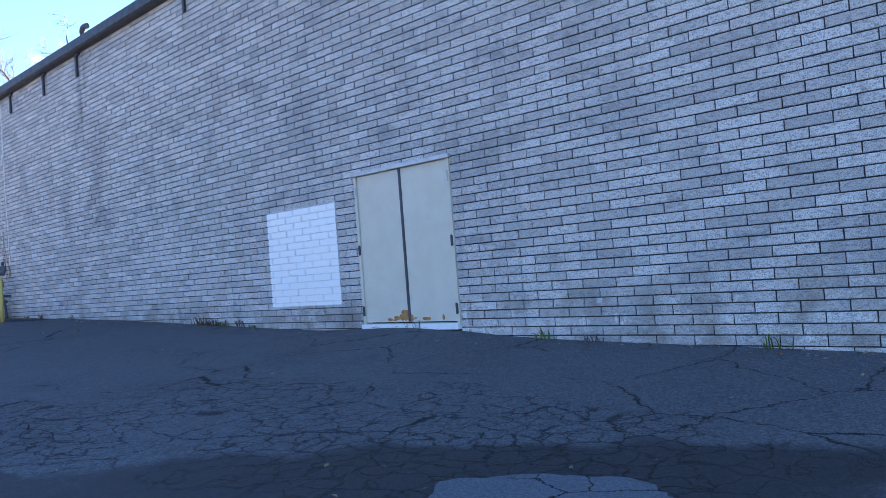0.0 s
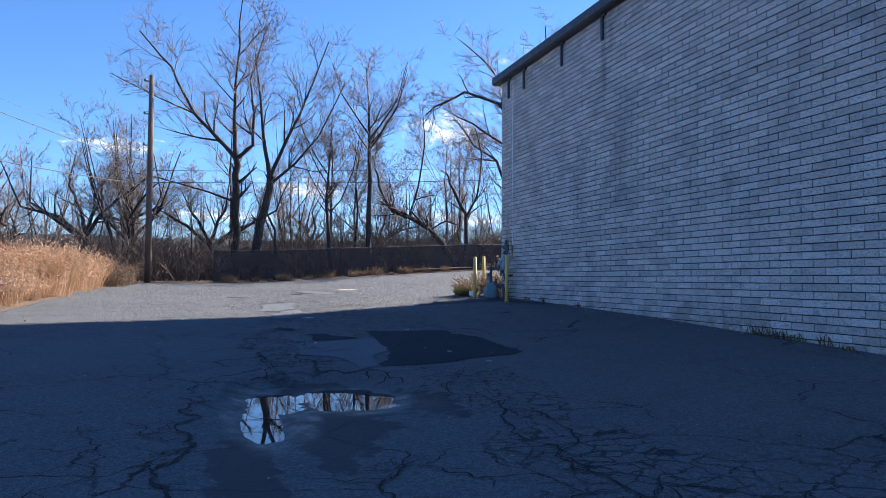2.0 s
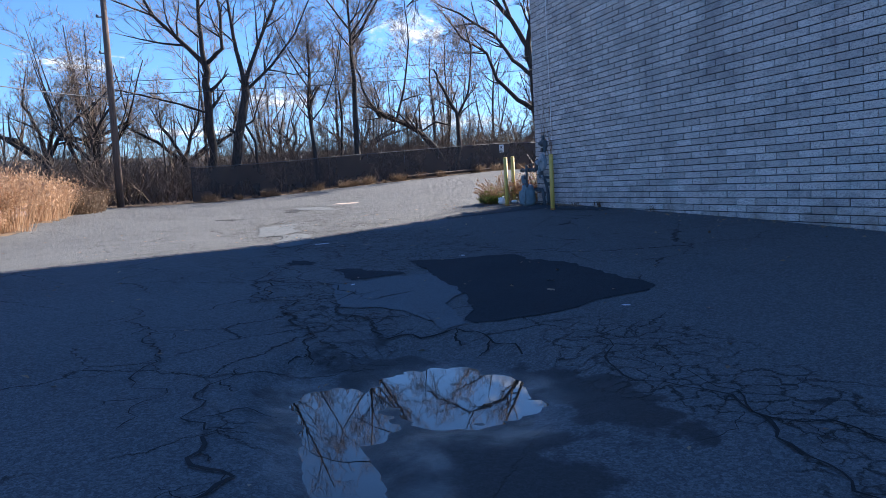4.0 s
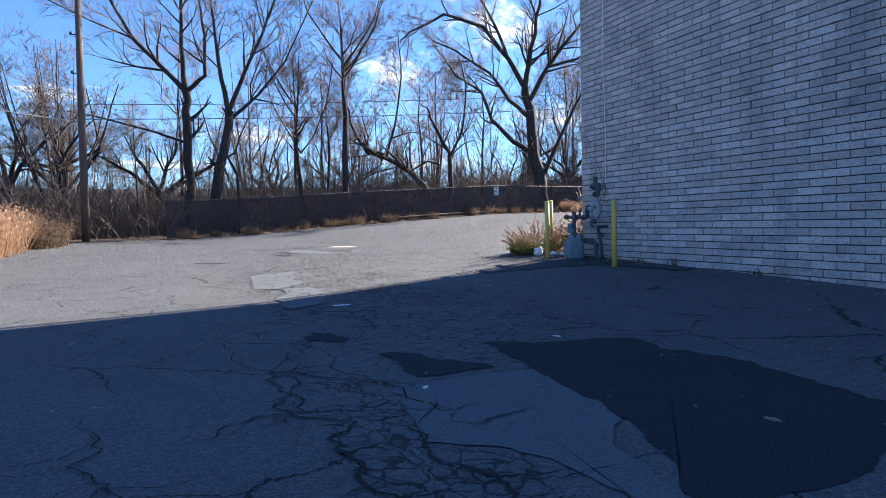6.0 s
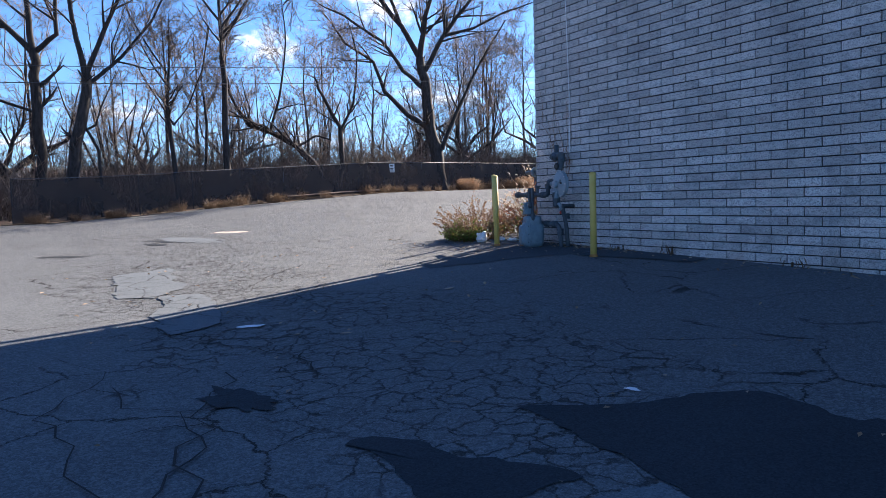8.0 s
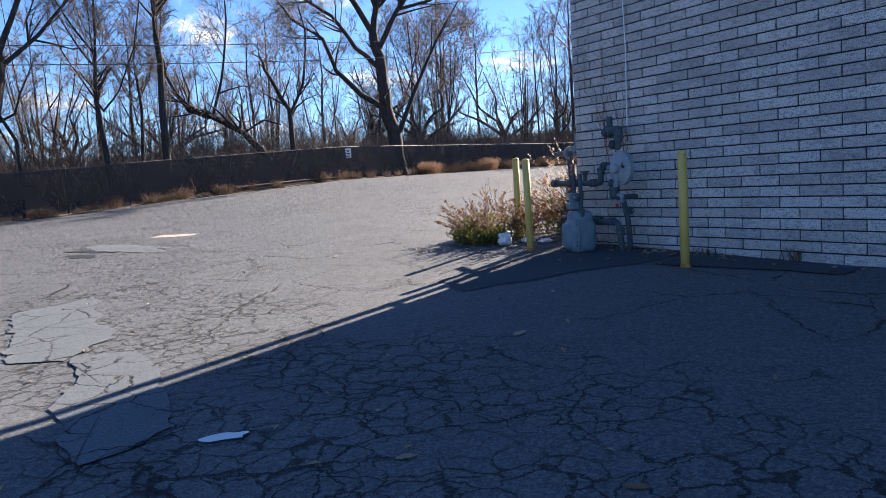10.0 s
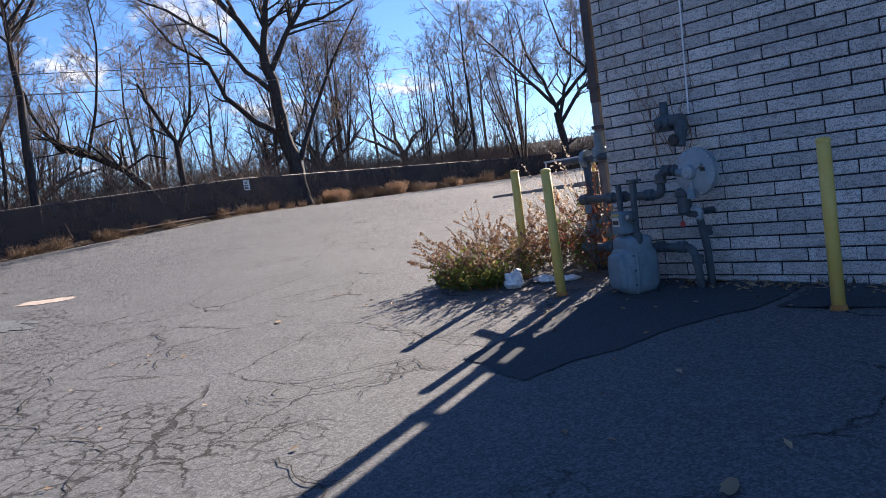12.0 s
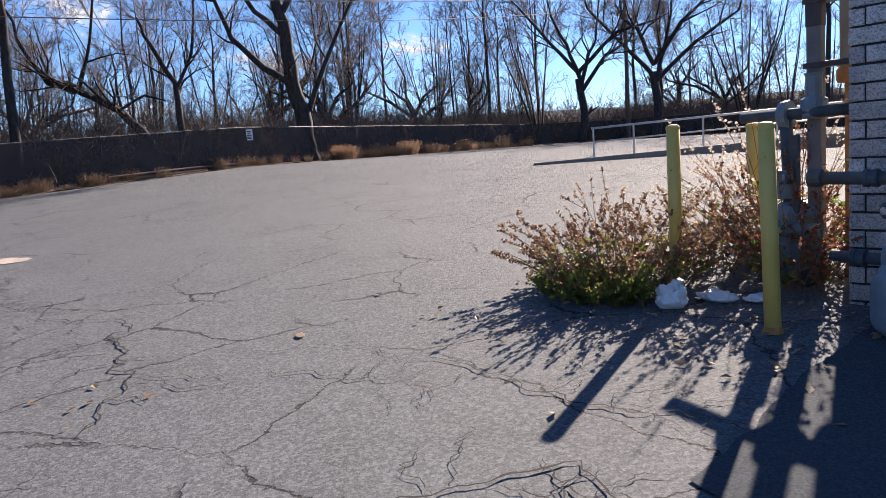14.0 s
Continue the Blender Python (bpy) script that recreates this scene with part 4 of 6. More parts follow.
def leaning_tree():
    w = Wood(15)
    w.limb([T(-0.2, 0), T(-0.9, 1.5), T(-2.0, 3.0), T(-3.6, 3.9), T(-4.8, 4.3), T(-5.8, 6.2), T(-6.3, 8.4)], 0.32, 0.06, 4, [0, 22, 7, 4], 4.2, 0.3)
    w.limb([T(0.1, 0), T(0.6, 1.8, 0.2), T(0.5, 4.2, 0.3), T(-0.4, 6.0, 0.3), T(-0.9, 7.2, 0.3)], 0.27, 0.07, 4, [0, 10, 5, 4], 3.0, 0.35)
    w.limb([T(0.5, 3.8, 0.3), T(1.4, 5.5, 0), T(1.7, 8.4, -0.3), T(1.2, 10.4, -0.3)], 0.13, 0.03, 4, [0, 15, 7, 4], 3.4, 0.2)
    w.limb([T(-3.6, 3.9), T(-2.9, 6.0, -0.4), T(-2.4, 9.0, -0.6), T(-2.6, 11.8, -0.5)], 0.12, 0.03, 4, [0, 16, 7, 4], 4.0, 0.15)
    w.limb([T(-2.0, 3.0), T(-0.9, 3.6, -0.4), T(0.0, 3.3, -0.7)], 0.1, 0.05, 3, [0, 5, 4, 3], 1.5, 0.2)
    return w


def big_tree():
    w = Wood(16)
    w.limb([T(0.25, 0), T(0.0, 2), T(-0.45, 4.0), T(-0.6, 6.2), T(-0.9, 8.2)], 0.62, 0.34, 3, [0, 4, 4, 3], 2.2, 0.4)
    w.limb([T(-0.4, 3.9), T(-1.8, 4.8, 0.3), T(-3.2, 6.3, 0.5), T(-3.9, 8.2, 0.7), T(-5.6, 9.4, 0.6), T(-6.8, 11.2, 0.4)], 0.24, 0.06, 4, [0, 16, 7, 4], 3.6, 0.25)
    w.limb([T(-0.6, 6.2), T(-1.9, 7.4, -0.3), T(-3.1, 9.2, -0.5), T(-5.4, 10.8, -0.6), T(-6.9, 11.6, -0.5)], 0.2, 0.05, 4, [0, 16, 7, 4], 3.8, 0.25, droop=0.08)
    w.limb([T(-0.9, 8.2), T(-2.0, 10.2, 0.2), T(-3.6, 12.4, 0.3), T(-6.2, 13.4, 0.2), T(-8.6, 12.4, 0.2), T(-9.3, 11.8, 0.2)], 0.24, 0.05, 4, [0, 16, 7, 4], 4.2, 0.15, droop=0.1)
    w.limb([T(-2.0, 10.2, 0.2), T(-2.9, 12.6, 0.8), T(-4.4, 15.4, 0.9), T(-6.8, 17.6, 0.7)], 0.16, 0.04, 4, [0, 16, 7, 4], 4.0, 0.2)
    w.limb([T(-0.9, 8.2), T(-0.4, 10.6, -0.4), T(0.2, 13.4, -0.6), T(0.0, 17.5, -0.8)], 0.26, 0.05, 4, [0, 18, 7, 4], 4.6, 0.15)
    w.limb([T(-0.6, 7.4), T(0.6, 9.4, -0.3), T(1.6, 10.6, -0.6), T(3.6, 12.8, -0.8), T(5.2, 14.0, -0.6)], 0.22, 0.05, 4, [0, 18, 7, 4], 4.2, 0.2)
    w.limb([T(0.6, 9.4, -0.3), T(2.4, 9.8, -0.2), T(4.4, 10.8, 0.2), T(6.4, 11.4, 0.3)], 0.14, 0.04, 4, [0, 15, 7, 4], 3.4, 0.2)
    w.limb([T(0.3, 2.6), T(1.2, 4.8, 0.4), T(2.6, 7.6, 0.6), T(4.4, 10.4, 0.6)], 0.2, 0.04, 4, [0, 16, 7, 4], 3.8, 0.25)
    return w


def fan_tree(seed, h, stems=6, r0=0.13):
    """Many stems from one foot, spreading as they rise."""
    w = Wood(seed)
    for k in range(stems):
        s = w.r.uniform(-0.42, 0.42)
        q = w.r.uniform(-0.25, 0.25)
        hh = h * w.r.uniform(0.7, 1.05)
        w.limb([T(s * 0.5, 0, q * 0.4), T(s * hh * 0.3, hh * 0.33, q * 2), T(s * hh * 0.65, hh * 0.68, q * 3), T(s * hh * 0.85, hh, q * 3.4)],
               r0 * w.r.uniform(0.6, 1.1), 0.015, 4, [0, 9, 5, 3], hh * 0.3, 0.25)
    return w


def thin_tree(seed, h):
    w = Wood(seed)
    s = w.r.uniform(-0.08, 0.08)
    w.limb([T(0, 0), T(s * h * 0.3, h * 0.4), T(s * h * 0.8, h * 0.75), T(s * h, h)], 0.1, 0.015, 4, [0, 13, 5, 3], h * 0.24, 0.3)
    return w


def crooked_tree(seed, h, kids=(0, 15, 7, 4)):
    """A low, wide crown of heavy bent limbs."""
    w = Wood(seed)
    r = w.r
    w.limb([T(0, 0), T(0.2, h * 0.15), T(-0.1, h * 0.3)], 0.34, 0.26, 3, [0, 2, 3], 1.6, 0.4)
    for s in (-1, -0.45, 0.3, 0.9, 1.3):
        z = h * r.uniform(0.22, 0.34)
        w.limb([T(0, z), T(s * 1.6, z + h * 0.16, r.uniform(-1, 1)), T(s * 3.2, z + h * r.uniform(0.2, 0.34), r.uniform(-1, 1)), T(s * 4.2, z + h * r.uniform(0.4, 0.66), r.uniform(-1, 1))],
               0.17, 0.03, 4, kids, h * 0.3, 0.2)
    return w


BARE = "leafless %s with fine twigs behind the fence"
FRONT = "leafless %s beside the dark fence"
forked_tree().build("tree", ground_at(-52.6, 0.9), BARE % "tall forked tree", turn=VIEW_TURN + 20)
leaning_twin().build("tree", ground_at(-47.7, 2.0), FRONT % "leaning tree with thick trunk", turn=VIEW_TURN + 20, size=0.865)
straight_tree(21, 14.2, 0.27, 0.95, 0.4).build("tree", ground_at(-50.2, 8.7), FRONT % "tall straight tree", turn=VIEW_TURN, size=0.92)
straight_tree(22, 10.2, 0.2, 0.8, 0.3, -0.04).build("tree", ground_at(-49.2, 6.35), FRONT % "slender tree", turn=VIEW_TURN, size=0.86)
straight_tree(23, 9.6, 0.13, 0.6, 0.3, 0.02).build("tree", ground_at(-55.0, 8.6), BARE % "slender tree", turn=VIEW_TURN)
leaning_tree().build("tree", ground_at(-57.0, 16.6), BARE % "leaning tree with bent trunk", turn=VIEW_TURN)
big_tree().build("tree", ground_at(-55.0, 22.7), FRONT % "large spreading old tree", turn=VIEW_TURN - 12)
fan_tree(31, 10.5, 6).build("tree", ground_at(-59.0, 4.7), BARE % "many-stemmed tree", turn=VIEW_TURN)
fan_tree(32, 9.5, 8, 0.11).build("tree", ground_at(-51.5, -5.2), BARE % "many-stemmed fan-shaped tree", turn=VIEW_TURN + 20)
fan_tree(33, 10.5, 8, 0.12).build("tree", ground_at(-57.5, -5.4), BARE % "many-stemmed fan-shaped tree", turn=VIEW_TURN + 20)
crooked_tree(34, 8.5).build("tree", ground_at(-57.5, -0.6), BARE % "low crooked tree", turn=VIEW_TURN + 20)
crooked_tree(35, 11.5).build("tree", ground_at(-57.0, 55.5), FRONT % "wide crooked tree", turn=VIEW_TURN - 40, size=1.5)
crooked_tree(37, 12.0).build("tree", ground_at(-61.2, 51.6), FRONT % "wide crooked tree", turn=VIEW_TURN - 30, size=1.4)
fan_tree(38, 11.0, 7, 0.12).build("tree", ground_at(-66.5, 52.5), BARE % "many-stemmed tree", turn=VIEW_TURN - 30, size=1.4)
fan_tree(39, 11.0, 7, 0.12).build("tree", ground_at(-55.0, 66.0), BARE % "many-stemmed tree", turn=VIEW_TURN - 30, size=1.45)
straight_tree(36, 12.5, 0.2, 1.0, 0.3).build("tree", ground_at(-47.0, 62.5), FRONT % "tall slender tree", turn=VIEW_TURN - 40, size=1.45)

# lesser trees of the wood, from a few kinds
kinds = [fan_tree(41, 9.0, 5, 0.1), thin_tree(42, 9.5), thin_tree(43, 8.0), fan_tree(44, 7.0, 6, 0.08), straight_tree(45, 11.0, 0.16, 0.9, 0.3, 0.0, (0, 14, 5, 3)), crooked_tree(46, 8.0, (0, 10, 5, 3))]
first = []
spots = random.Random(77)


def wood_line(u):
    """A point and outward normal along the wood's edge, u from 0 to 1."""
    line = [(-14, -17), (-22, -15), (-34, -12.5), (-47, -7), (-51, -1), (-55.5, 10), (-59, 20), (-63, 31), (-67.5, 44), (-66, 60), (-52, 68.5), (-34, 73)]
    f = u * (len(line) - 1)
    i = min(len(line) - 2, int(f))
    (x0, y0), (x1, y1) = line[i], line[i + 1]
    d = Vector((x1 - x0, y1 - y0)).normalized()
    return x0 + (x1 - x0) * (f - i), y0 + (y1 - y0) * (f - i), -d.y, d.x


N_WOOD = 138
for i in range(N_WOOD):
    u = ((i + spots.uniform(0.1, 0.9)) / N_WOOD) ** 0.8
    x, y, nx, ny = wood_line(u)
    depth = spots.uniform(1.5, 18)
    x, y = x + nx * depth, y + ny * depth
    k = spots.choice((0, 0, 1, 2, 3, 3, 4, 4, 5) if u > 0.3 else (0, 3, 3, 0, 3, 5))
    s = spots.uniform(0.75, 1.2) * (0.95 if u > 0.28 else 0.85) * (1.4 if u > 0.66 else 1.0)
    m = pose(*ground_at(x, y), 0, 0, spots.uniform(0, 360)) @ Matrix.Diagonal((s, s, s, 1))
    if k not in [a for a, _ in first]:
        ob = kinds[k].build("tree", (0, 0, 0), "leafless young tree in the wood beyond the car park", group="wood edge trees")
        ob.matrix_basis = m
        first.append((k, ob))
    else:
        src = dict(first)[k]
        cp = copy_thing(src, m)
        cp.matrix_basis = m


def thicket(seed, n, h, w):
    """A tangle of bare stems."""
    r = random.Random(seed)
    out = []
    for k in range(n):
        x, y = r.uniform(-w, w), r.uniform(-w * 0.5, w * 0.5)
        p, d = Vector((x, y, 0)), Vector((r.gauss(0, 0.4), r.gauss(0, 0.4), 1)).normalized()
        hh = h * r.uniform(0.4, 1.0) * (1 - 0.4 * abs(x) / w)
        pts = [p.copy()]
        for i in range(3):
            d = (d + Vector((r.gauss(0, 0.3), r.gauss(0, 0.3), 0.02))).normalized()
            p = p + d * hh / 3
            pts.append(p.copy())
        out.append(tube(pts, [0.022, 0.017, 0.012, 0.006], 3, False))
        for q in range(4):
            a = pts[r.choice((1, 2))]
            e = a + Vector((r.gauss(0, 0.5), r.gauss(0, 0.5), r.uniform(0.1, 0.8))) * hh * 0.3
            out.append(tube([a, e], [0.011, 0.004], 3, False))
    return join(*out)


brush = [mesh_of("brush", *thicket(s, 85, h, 2.8), TWIG) for s, h in ((1, 3.6), (2, 4.9), (3, 3.0))]
for i in range(270):
    u = 0.02 + 0.98 * ((i + spots.random()) / 270) ** 0.8
    x, y, nx, ny = wood_line(u)
    depth = spots.uniform(-0.5, 11)
    ob = new("brush", brush[i % 3])
    s = spots.uniform(0.9, 1.5) * (1.2 if u > 0.66 else 1.0)
    ob.matrix_basis = pose(*ground_at(x + nx * depth, y + ny * depth), 0, 0, spots.uniform(0, 360)) @ Matrix.Diagonal((s, s, s, 1))
    tagged(ob, "tangled bare brush at the foot of the wood", "brush", "wood undergrowth", "stuff")


# ---- far hills and clouds ----
def ridge(radius, low, high, seed, a0, a1):
    verts, faces = [], []
    n = 160
    for i in range(n + 1):
        a = radians(a0 + (a1 - a0) * i / n)
        h = low + (high - low) * (0.5 + 0.5 * noise.noise((3.1 * a, seed, 0)) + 0.12 * noise.noise((17 * a, seed, 3)) + 0.05 * noise.noise((60 * a, seed, 5)))
        for k, (rr, hh) in enumerate(((radius - 90, -2), (radius - 30, h * 0.55), (radius, h), (radius + 120, h * 0.5))):
            verts.append((rr * math.cos(a) - 20, rr * math.sin(a), hh))
    for i in range(n):
        faces += [(i * 4 + k, i * 4 + 4 + k, i * 4 + 5 + k, i * 4 + 1 + k) for k in range(3)]
    return verts, faces


for rad, lo, hi, sd in ((420, 8, 17, 1), (820, 34, 50, 2)):
    p = part("hill", ridge(rad, lo, hi, sd, 60, 260), HAZED_WOODLAND, smooth=True)
    tagged(p, "low wooded hill on the horizon, haze put into its colour", "hill", kind="structure")
cl = mesh_of("cloud", *sheet([-1.6, -0.8, 0, 0.8, 1.6], [-1, -0.5, 0, 0.5, 1], lambda x, y: 0.0), CLOUD)
for az, el, wd, ht in ((97, 9, 130, 22), (84, 6.5, 150, 26), (74, 11, 120, 50), (66, 14, 150, 70), (62, 7.5, 170, 34), (52, 8, 150, 30), (106, 5, 120, 14), (90, 4.5, 240, 16), (72, 4.5, 220, 22), (118, 7, 70, 14), (46, 14, 130, 40)):
    a, e, d = radians(90 + az), radians(el), 1100
    at = Vector((d * math.cos(a) * math.cos(e), d * math.sin(a) * math.cos(e), d * math.sin(e)))
    ob = new("cloud", cl)
    ob.matrix_basis = Matrix.Translation(at) @ (-at).to_track_quat("Z", "Y").to_matrix().to_4x4() @ Matrix.Diagonal((wd / 1.6, ht, 1, 1))
    ob.visible_shadow = False
    tagged(ob, "thin white fair-weather cloud low in the sky", "cloud", "clouds", "structure")


# ---- left verge: guard rail, ivy, dry grass ----
RAIL = [(-9.0, -5.75), (-13.0, -5.5), (-17.0, -5.3), (-21.0, -5.15), (-25.0, -5.1), (-29.0, -5.1), (-33.0, -5.1)]
W_BEAM = [(0.0, -0.155), (0.035, -0.13), (0.035, -0.07), (-0.03, -0.02), (-0.03, 0.02), (0.035, 0.07), (0.035, 0.13), (0.0, 0.155), (-0.012, 0.15), (0.02, 0.12), (0.02, 0.075), (-0.045, 0.025), (-0.045, -0.025), (0.02, -0.075), (0.02, -0.12), (-0.012, -0.15)]
guard = thing("guard_rail", (0, 0, 0), "faded red-brown steel guard rail overgrown with dry weeds", "guard rail")
for i, ((x0, y0), (x1, y1)) in enumerate(zip(RAIL, RAIL[1:])):
    verts, faces = [], []
    for q in range(5):
        x, y = x0 + (x1 - x0) * (q / 4 + 0.01), y0 + (y1 - y0) * q / 4
        z = ground_z(x, y) + 0.5 + 0.05 * noise.noise((x * 0.3, 0, 4)) - 0.03 * (i % 2)
        verts += [(x, y + a, z + b) for a, b in W_BEAM]
    n = len(W_BEAM)
    for q in range(4):
        faces += [(q * n + j, q * n + (j + 1) % n, (q + 1) * n + (j + 1) % n, (q + 1) * n + j) for j in range(n)]
    part("beam", (verts, faces), RAIL_RUST, guard)
    for f in (0.08, 0.55):
        x, y = x0 + (x1 - x0) * f, y0 + (y1 - y0) * f - 0.12
        z = ground_z(x, y)
        part("post", box(x - 0.06, x + 0.06, y - 0.08, y + 0.08, z - 0.1, z + 0.62, 0.012), POLE_WOOD, guard, "dark timber post")


def leaf_cloud(r, n, place, size, fold=0.3):
    """Many small folded leaves; place() gives a point and a way to face."""
    verts, faces = [], []
    for _ in range(n):
        p, nrm = place()
        s = size * r.uniform(0.55, 1.3)
        d = Vector((r.gauss(0, 1), r.gauss(0, 1), r.gauss(0, 1)))
        u = (d - nrm * d.dot(nrm)).normalized()
        w = nrm.cross(u)
        k = len(verts)
        verts += [p - u * s, p + w * s * 0.55 + nrm * s * fold, p + u * s, p - w * s * 0.55 + nrm * s * fold]
        faces += [(k, k + 1, k + 2), (k, k + 2, k + 3)]
    return verts, faces


def mound_height(x, y, cx, cy, rx, ry, h, seed):
    d = ((x - cx) / rx) ** 2 + ((y - cy) / ry) ** 2
    return h * max(0.0, 1 - d) ** 0.45 * (1 + 0.3 * noise.noise((x * 0.7, y * 0.7, seed)) + 0.16 * noise.noise((x * 2, y * 2, seed)))


def mound(name, cx, cy, rx, ry, h, n, size, mat, label, category, seed, under=EARTH):
    r = random.Random(seed)

    def place():
        while True:
            x, y = r.uniform(cx - rx, cx + rx), r.uniform(cy - ry, cy + ry)
            hh = mound_height(x, y, cx, cy, rx, ry, h, seed)
            if hh > 0.05:
                e = 0.15
                gx_ = mound_height(x + e, y, cx, cy, rx, ry, h, seed) - hh
                gy_ = mound_height(x, y + e, cx, cy, rx, ry, h, seed) - hh
                nrm = Vector((-gx_ / e + r.gauss(0, 0.5), -gy_ / e + r.gauss(0, 0.5), 1 + r.gauss(0, 0.4))).normalized()
                return Vector((x, y, ground_z(x, y) + hh * r.uniform(0.72, 1.04) + r.gauss(0, 0.04))), nrm

    ob = thing(name, (0, 0, 0), label, category, kind="stuff")
    part("foliage", leaf_cloud(r, n, place, size), mat, ob)
    xs = steps((cx - rx, cx + rx, 0.35))
    ys = steps((cy - ry, cy + ry, 0.3))
    part("tangle", sheet(xs, ys, lambda x, y: ground_z(x, y) + mound_height(x, y, cx, cy, rx, ry, h, seed) * 0.8 - 0.03), under, ob, smooth=True)
    return ob


mound("ivy", -25.0, -8.3, 8.5, 2.6, 2.05, 30000, 0.058, IVY, "mound of glossy green ivy over a bank", "ivy", 3)
mound("bramble", -33.0, -8.2, 5.0, 1.8, 1.9, 8000, 0.06, RED_LEAF, "dull red-brown bramble over the bank", "bramble", 4)
mound("bramble", -15.6, -9.2, 2.6, 1.6, 1.3, 2500, 0.075, RED_LEAF, "dull red-brown bramble over the bank", "bramble", 6)


def grass_clump(seed, n, h, w, plume=True):
    """Stems with feathery heads."""
    r = random.Random(seed)
    verts, faces = [], []
    for _ in range(n):
        a, q = r.uniform(0, 2 * math.pi), w * math.sqrt(r.random())
        p = Vector((q * math.cos(a), q * math.sin(a), 0))
        lean = Vector((math.cos(a) * 0.22 + r.gauss(0, 0.16), math.sin(a) * 0.22 + r.gauss(0, 0.16), 1)).normalized()
        hh = h * r.uniform(0.6, 1.0)
        side = Vector((r.gauss(0, 1), r.gauss(0, 1), 0)).normalized() * 0.006
        tip = p + lean * hh + Vector((lean.x, lean.y, -0.1)) * 0.12 * hh
        mid = p + lean * hh * 0.6
        k = len(verts)
        verts += [p - side, p + side, mid + side * 0.8, mid - side * 0.8, tip]
        faces += [(k, k + 1, k + 2, k + 3), (k + 3, k + 2, k + 4)]
        for m in range(7 if plume else 5):
            f = r.uniform(0.5, 1.05) if plume else r.uniform(0.15, 0.95)
            c = p.lerp(tip, f) + Vector((r.gauss(0, 1), r.gauss(0, 1), r.gauss(0, 0.7))) * (0.07 if plume else 0.05)
            d = Vector((r.gauss(0, 1), r.gauss(0, 1), r.gauss(0.5, 1))).normalized() * r.uniform(0.03, 0.075)
            e = d.orthogonal().normalized() * r.uniform(0.008, 0.02)
            k = len(verts)
            verts += [c - d, c + e, c + d, c - e]
            faces.append((k, k + 1, k + 2, k + 3))
    return verts, faces


gold = [mesh_of("dry_grass", *grass_clump(s, 190, h, 0.62), DRY_GRASS) for s, h in ((51, 1.7), (52, 1.45), (53, 1.15))]
dull = [mesh_of("dry_grass", *grass_clump(s, 110, h, 0.5, False), DULL_GRASS) for s, h in ((54, 1.2), (55, 0.9))]
rg = random.Random(8)


def scatter(meshes, n, place, label, smin=0.8, smax=1.2):
    for i in range(n):
        x, y = place()
        ob = new("dry_grass", rg.choice(meshes))
        s = rg.uniform(smin, smax)
        ob.matrix_basis = pose(x, y, ground_z(x, y) - 0.02, 0, 0, rg.uniform(0, 360)) @ Matrix.Diagonal((s, s, s * rg.uniform(0.9, 1.1), 1))
        tagged(ob, label, "dry grass", "verge grasses", "stuff")


GOLD = "clump of tall dry golden grass on the sunlit verge"
scatter(gold[:2], 38, lambda: (rg.uniform(-39, -27), rg.uniform(-7.2, -5.0)), GOLD, 0.9, 1.15)
scatter(gold[1:], 12, lambda: (rg.uniform(-27, -20), rg.uniform(-6.6, -5.7)), GOLD, 0.5, 0.95)
scatter(gold[1:], 17, lambda: (rg.uniform(-17.5, -8), rg.uniform(-8.2, -6.0)), GOLD, 0.5, 1.05)
scatter(gold[2:] + dull[1:], 20, lambda: (rg.uniform(-30, -9), rg.uniform(-5.5, -5.0)), GOLD, 0.2, 0.55)
for gx0, gx1, count in ((-13.5, -10.5, 3), (-20.5, -18.0, 5), (-27.0, -24.0, 5)):
    scatter(gold[1:], count, lambda: (rg.uniform(gx0, gx1), rg.uniform(-5.9, -5.1)), GOLD, 0.45, 0.85)
scatter(gold[:2], 10, lambda: (rg.uniform(-8, -2), rg.uniform(-9.0, -6.6)), GOLD, 0.6, 1.0)
scatter(gold[1:], 5, lambda: (rg.uniform(-29, -17), rg.uniform(-5.4, -5.1)), GOLD, 0.5, 0.9)
DULL = "clump of dull brown weeds at the foot of the fence"
scatter(dull, 34, lambda: (rg.uniform(-45.2, -38.5), rg.uniform(-5.6, -4.2)), DULL, 0.8, 1.2)


def by_fence(off0, off1, f0=0.0, f1=1.0):
    f = rg.uniform(f0, f1) * (len(fp) - 2)
    i = int(f)
    (x0, y0), (x1, y1) = fp[i], fp[i + 1]
    o = rg.uniform(off0, off1)
    d = Vector((x1 - x0, y1 - y0)).normalized()
    return x0 + (x1 - x0) * (f - i) + d.y * o, y0 + (y1 - y0) * (f - i) - d.x * o


scatter(dull, 60, lambda: by_fence(0.05, 0.5, 0.0, 0.3), DULL, 0.2, 0.6)
scatter(dull, 50, lambda: by_fence(0.05, 0.9, 0.26, 1.0), DULL, 0.4, 0.9)
scatter(dull[:1] + gold[2:], 22, lambda: by_fence(0.2, 1.0, 0.27, 0.5), "clump of pale dry weeds before the fence", 0.35, 0.8)


